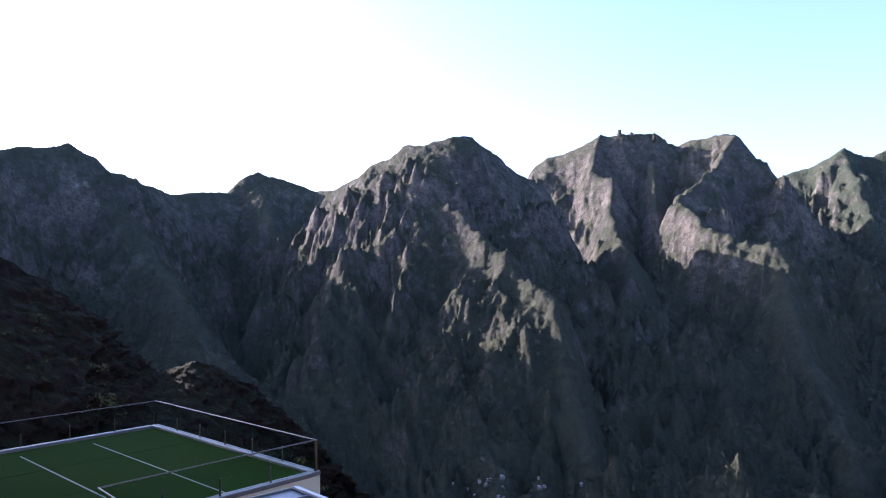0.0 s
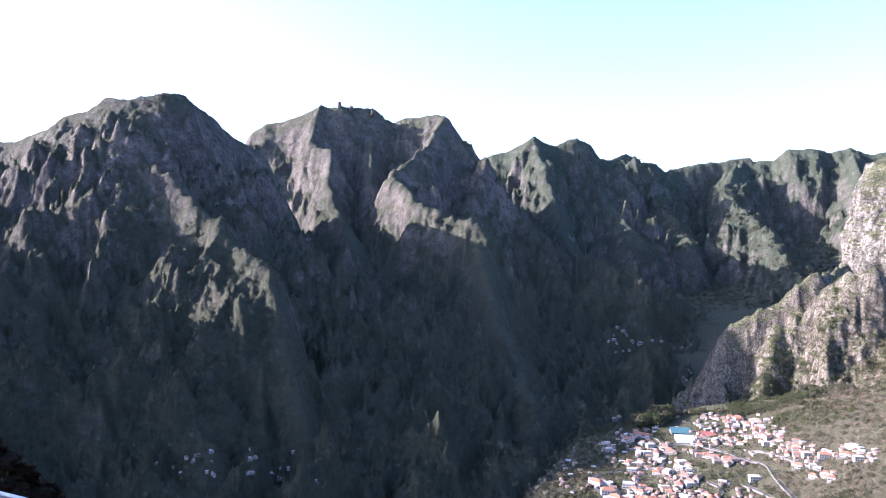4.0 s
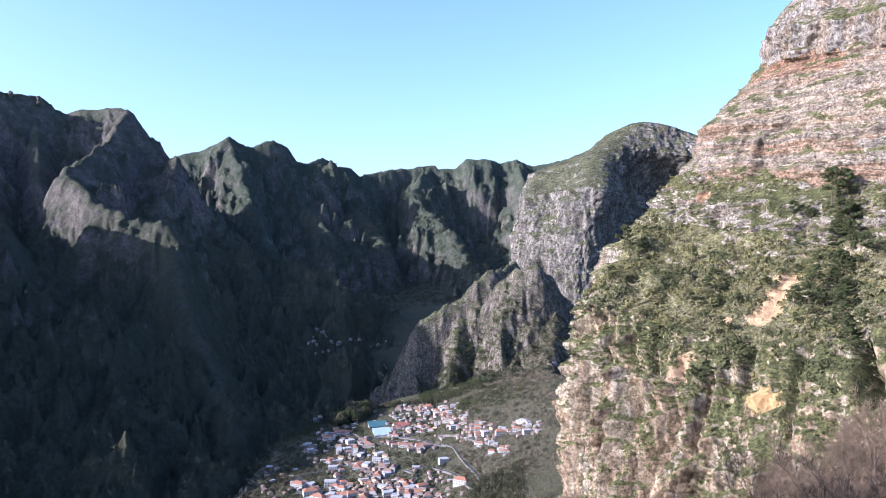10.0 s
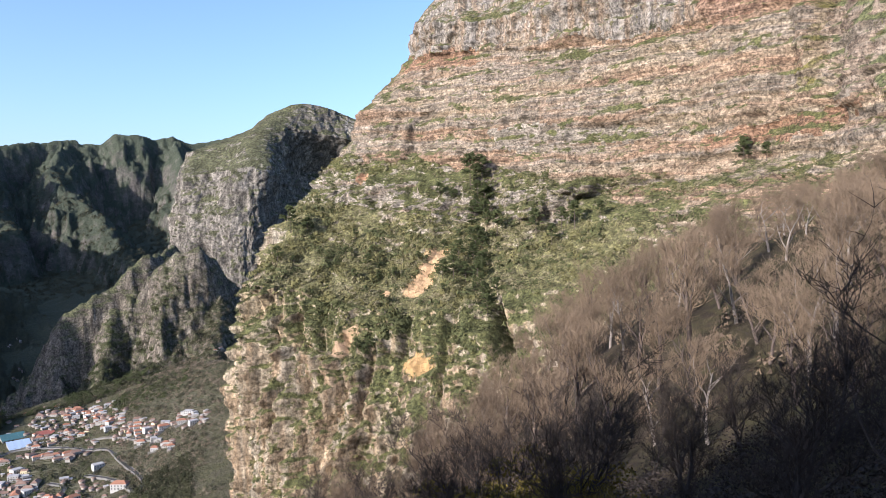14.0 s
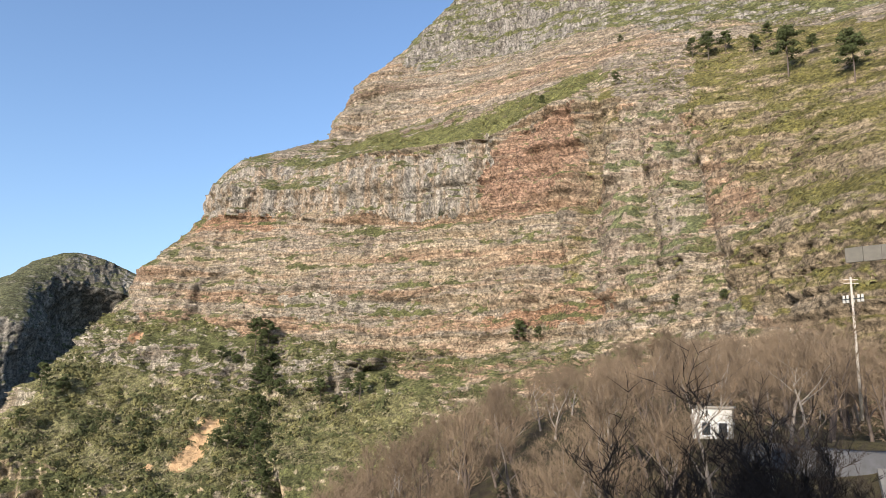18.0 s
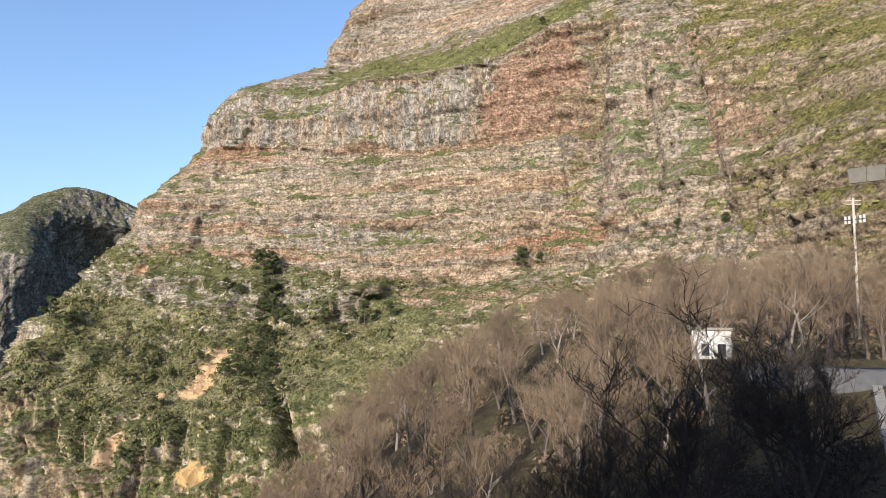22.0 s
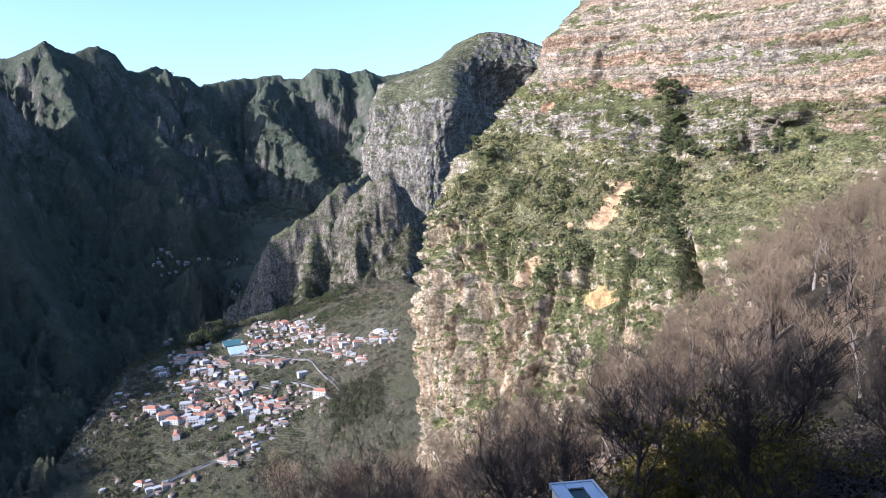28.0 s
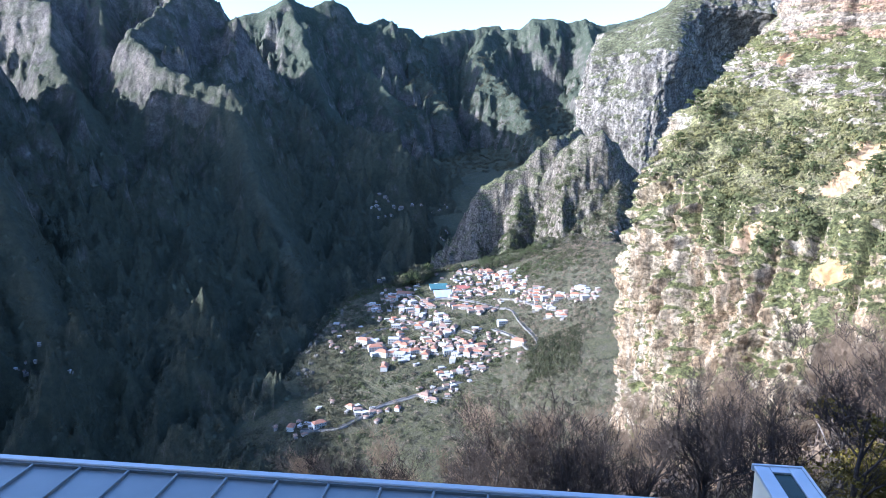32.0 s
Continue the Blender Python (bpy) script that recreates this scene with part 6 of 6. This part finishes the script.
scatter("shrubs", "olive green shrubs on the promontory", on_grid(PROM_G, PROM_OWN, [3, 4], 900, 0.12, 1, 3), 0.8, 2.8, 44, 0.21, M_SHRUB, 1)
scatter("shrubs", "dark green shrubs on the promontory", on_grid(PROM_G, PROM_OWN, [2, 3, 4], 650, 0.12, 1, 13), 0.9, 3.4, 44, 0.20, M_DARKSHRUB, 11)
scatter("dry_shrubs", "dry ochre shrubs on the promontory", on_grid(PROM_G, PROM_OWN, [3, 4, 5, 6], 1700, 0.12, 1, 4, 0.15), 0.6, 1.6, 24, 0.29, M_DRYSHRUB, 2)
scatter("shrubs", "olive green shrubs along the upper ledge", on_grid(PROM_G, PROM_OWN, [5, 6], 600, 0.12, 1, 5, 0.1), 0.5, 1.5, 24, 0.29, M_SHRUB, 3)
scatter("shrubs", "green tufts on the rock face", on_grid(PROM_G, PROM_OWN, [0, 1, 2], 900, 0.12, 1, 6, 0.05), 0.6, 1.8, 28, 0.26, M_SHRUB, 4)
scatter("shrubs", "green shrubs on the cliff ledges", on_grid(MAIN_G, MAIN_OWN, [5, 9], 1100, 0.12, 1, 7, 0.2), 0.7, 2.2, 24, 0.29, M_SHRUB, 5)
scatter("shrubs", "green tufts on the layered cliff", on_grid(MAIN_G, MAIN_OWN, [1, 2, 3, 4, 6, 7, 8], 1500, 0.12, 1, 8, 0.12), 0.5, 1.3, 16, 0.33, M_SHRUB, 6)
scatter("dry_shrubs", "dry tufts on the layered cliff", on_grid(MAIN_G, MAIN_OWN, [1, 2, 3, 4, 6, 7, 8], 1500, 0.12, 1, 9, 0.08), 0.4, 1.1, 13, 0.36, M_DRYSHRUB, 7)
scatter("shrubs", "green shrubs on the grassy slope", on_grid(MAIN_G, MAIN_OWN, [1, 2, 3, 4, 5, 6, 7], 1100, 0.76, 1, 10, 0.15), 0.6, 1.9, 24, 0.27, M_SHRUB, 8)


scatter("shrubs", "dark shrubs on the grassy shelf", on_grid(PROM_G, PROM_OWN, [3, 4, 5, 6], 350, 0.5, 1, 23, 0.1), 0.7, 2.4, 33, 0.22, M_DARKSHRUB, 21)
scatter("dry_shrubs", "dry shrubs on the grassy shelf", on_grid(PROM_G, PROM_OWN, [3, 4, 5, 6], 800, 0.5, 1, 24, 0.1), 0.6, 1.7, 24, 0.27, M_DRYSHRUB, 22)

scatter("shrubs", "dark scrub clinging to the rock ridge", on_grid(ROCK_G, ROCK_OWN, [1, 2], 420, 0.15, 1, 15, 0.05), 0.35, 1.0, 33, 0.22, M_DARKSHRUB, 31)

# pines on the promontory and the slopes
PINES = [pine(11, 14, "dark green pine with a bare trunk on a ledge"), pine(12, 11, "dark green pine with a bare trunk on a ledge"), pine(13, 12.5, "dark green pine with a bare trunk on a ledge")]


def nearest(G, az, el):
    """The place on a face that lies at that bearing and elevation."""
    a = np.degrees(np.arctan2(G[:, :, 0], G[:, :, 1]))
    e = np.degrees(np.arctan2(G[:, :, 2] - EZ, np.hypot(G[:, :, 0], G[:, :, 1])))
    k = np.argmin((a - az) ** 2 + (e - el) ** 2)
    return G.reshape(-1, 3)[k]


rnd = random.Random(21)
SPOTS = [(30.6, 2.6, 1.35), (31.5, 2.8, 1.2), (16.6, -0.6, 0.95), (17.4, -0.4, 1.05), (17.9, -0.8, 0.8), (15.6, -3.0, 0.6), (35.6, -1.2, 0.95), (37.6, -0.6, 0.85), (38.6, -0.6, 0.85), (36.8, -1.8, 0.7), (40.5, 0.2, 0.6),
         (24.6, -4.4, 0.5), (22.5, -3.6, 0.5), (20.8, -2.8, 0.55), (26.4, -3.0, 0.45), (21.5, -10.2, 0.6), (22.6, -10.3, 0.7), (22.1, -10.6, 0.6), (23.6, -6.2, 0.45)]
SPOTS += [(31.2 + rnd.gauss(0, 0.75) + 0.02 * k, -7.4 + 0.42 * k, rnd.uniform(0.4, 0.85)) for k in range(23)]
SPOTS += [(rnd.gauss(30.5, 1.2), rnd.uniform(-6.5, 1.8), rnd.uniform(0.35, 0.75)) for k in range(26)]
SPOTS += [(rnd.uniform(16.5, 29), rnd.uniform(-6, -1), rnd.uniform(0.22, 0.4)) for k in range(22)]
for az, el, s in SPOTS:
    q = nearest(PROM_G, az, el)
    place(rnd.choice(PINES), (q[0], q[1], q[2] - 0.3), s, rnd.uniform(0, 360))
for az, el, s in [(71.3, 23.0, 1.6), (75.6, 21.8, 1.5), (65.7, 24.6, 1.3), (67, 25.0, 0.8), (69, 24.6, 0.9), (73, 24, 0.8), (64.5, 25, 0.7), (70, 25.5, 0.7), (44.5, 13.6, 0.5), (58.5, 23.5, 0.5), (52.5, 22.2, 0.5), (50.8, 3.6, 0.95), (52.3, 4.0, 0.6), (62.5, 6.5, 0.5), (66, 7, 0.45), (59, 26.5, 0.5)]:
    q = nearest(MAIN_G, az, el)
    place(rnd.choice(PINES), (q[0], q[1], q[2] - 0.3), s, rnd.uniform(0, 360))

# broom thicket below the viewpoint
for k, (az, r, rad) in enumerate(((31.5, 27, 1.9), (34.0, 28, 2.5), (36.5, 27, 2.6), (39.5, 28, 2.2), (33, 31, 1.9), (37.5, 33, 2.2))):
    x, y = r * math.sin(radians(az)), r * math.cos(radians(az))
    bush = thing("broom_bush", (x, y, ground_at(x, y)), "yellow-green broom bush on the hillside", "bush", "broom bushes")
    rn = np.random.default_rng(k)
    cs = rn.normal(size=(60, 3)) * (rad * 0.55, rad * 0.55, rad * 0.38) + (0, 0, rad * 0.8)
    leaf_cloud("foliage", cs, rn.uniform(0.3, 0.6, 60) * rad * 0.55, 110, 0.11, M_BROOM, bush, k)
    stem = Tubes()
    for i in range(6):
        stem.limb([Vector((0, 0, -0.4)), Vector((rn.normal() * rad * 0.4, rn.normal() * rad * 0.4, rad))], [0.06, 0.02], 5)
    stem.make("stem", M_BARK, bush)

# woods and scrub round the village
def woods(name, label, spots, lo, hi, per, mat, seed, leaf=0.26):
    """Crowns of far trees, each an uneven clump of leaves."""
    rn = np.random.default_rng(seed)
    P = []
    for az0, az1, r0, r1, n in spots:
        az, r = np.radians(rn.uniform(az0, az1, n)), rn.uniform(r0, r1, n)
        x, y = r * np.sin(az), r * np.cos(az)
        z, who = height(x, y)
        keep = [i for i in range(n) if all((x[i] - a) ** 2 + (y[i] - b) ** 2 > 64 for a, b in TAKEN)]
        P.append(np.stack([x, y, z + 0.5], -1)[keep])
    P = np.vstack(P)
    rad = rn.uniform(lo, hi, len(P)) * (0.6 + 0.5 * rn.random(len(P)))
    return tagged(leaf_cloud(name, P, rad, per, leaf, mat, None, seed, 1.0), label, "woodland", kind="stuff")


woods("woodland", "grey-green scrub round the village", [(-14, 10, 760, 1200, 1100), (4, 12, 900, 1250, 700), (-13, -9, 760, 1080, 700), (-2, 14, 640, 860, 600), (-10, -5, 1050, 1200, 250), (7, 12, 1200, 1450, 500)], 1.6, 5.4, 60, M_GROVE, 51, 0.15)
woods("scrub", "grey-brown leafless scrub round the village", [(-14, 10, 760, 1200, 1200), (4, 12, 900, 1300, 1200), (-2, 14, 640, 860, 800), (7, 14, 1200, 1480, 1500)], 1.4, 4.4, 52, M_TAN, 56, 0.14)
woods("woodland", "dark evergreen wood beside the village", [(-5.2, -3.8, 1150, 1210, 40), (3.5, 9, 1150, 1240, 160), (0.5, 8, 1300, 1520, 800), (-11, 6, 800, 1180, 420)], 2.5, 7.0, 70, M_PINE, 52, 0.14)
woods("woodland", "dark wood on the slope beside the village", [(4.8, 9.0, 850, 950, 480), (1.5, 13.5, 1290, 1490, 1500)], 2.5, 6.5, 56, M_DARKWOOD, 58, 0.14)
woods("woodland", "wooded foot of the crag", [(4, 13, 1380, 1540, 700)], 2.0, 5.0, 44, M_GROVE, 53, 0.17)
woods("woodland", "far forest on the mountain range", [(-6, 8, 2500, 3900, 2600)], 5.0, 12.0, 30, M_GROVE, 54, 0.22)
woods("woodland", "scrub in the shaded gorge", [(-45, -13, 900, 1500, 1700), (-62, -40, 1100, 1700, 900), (-32, -8, 320, 800, 1300), (-22, -11, 560, 860, 800)], 2.5, 7.0, 28, M_GROVE, 55, 0.2)

# leafless undergrowth in the wood
rng = np.random.default_rng(77)
az, u = np.radians(rng.uniform(-12, 78, 2600)), np.sqrt(rng.random(2600))
far = wood_edge(np.degrees(az)) + np.where(np.degrees(az) > 38, 120, 2)
rr = 42 + (far - 42) * u
x, y = rr * np.sin(az), rr * np.cos(az)
ok = (y > 6) & ((np.degrees(az) < 71) | (rr > 84))
x, y = x[ok], y[ok]
P = np.stack([x, y, slope_height(x, y) - 0.2], -1)
tagged(leaf_cloud("undergrowth", P, rng.uniform(0.6, 1.7, len(P)), 60, 0.13, M_TWIG, None, 78, 1.3), "leafless brown undergrowth on the hillside", "shrubs", kind="stuff")

# brush under the near trees; its dark colour stands in for their shade
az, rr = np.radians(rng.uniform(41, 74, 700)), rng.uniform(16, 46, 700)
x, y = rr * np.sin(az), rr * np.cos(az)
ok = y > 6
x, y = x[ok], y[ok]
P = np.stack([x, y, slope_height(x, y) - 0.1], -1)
tagged(leaf_cloud("undergrowth", P, rng.uniform(0.6, 1.5, len(P)), 130, 0.06, M_SHADETWIG, None, 79, 1.3), "dark brush under the near trees", "shrubs", kind="stuff")
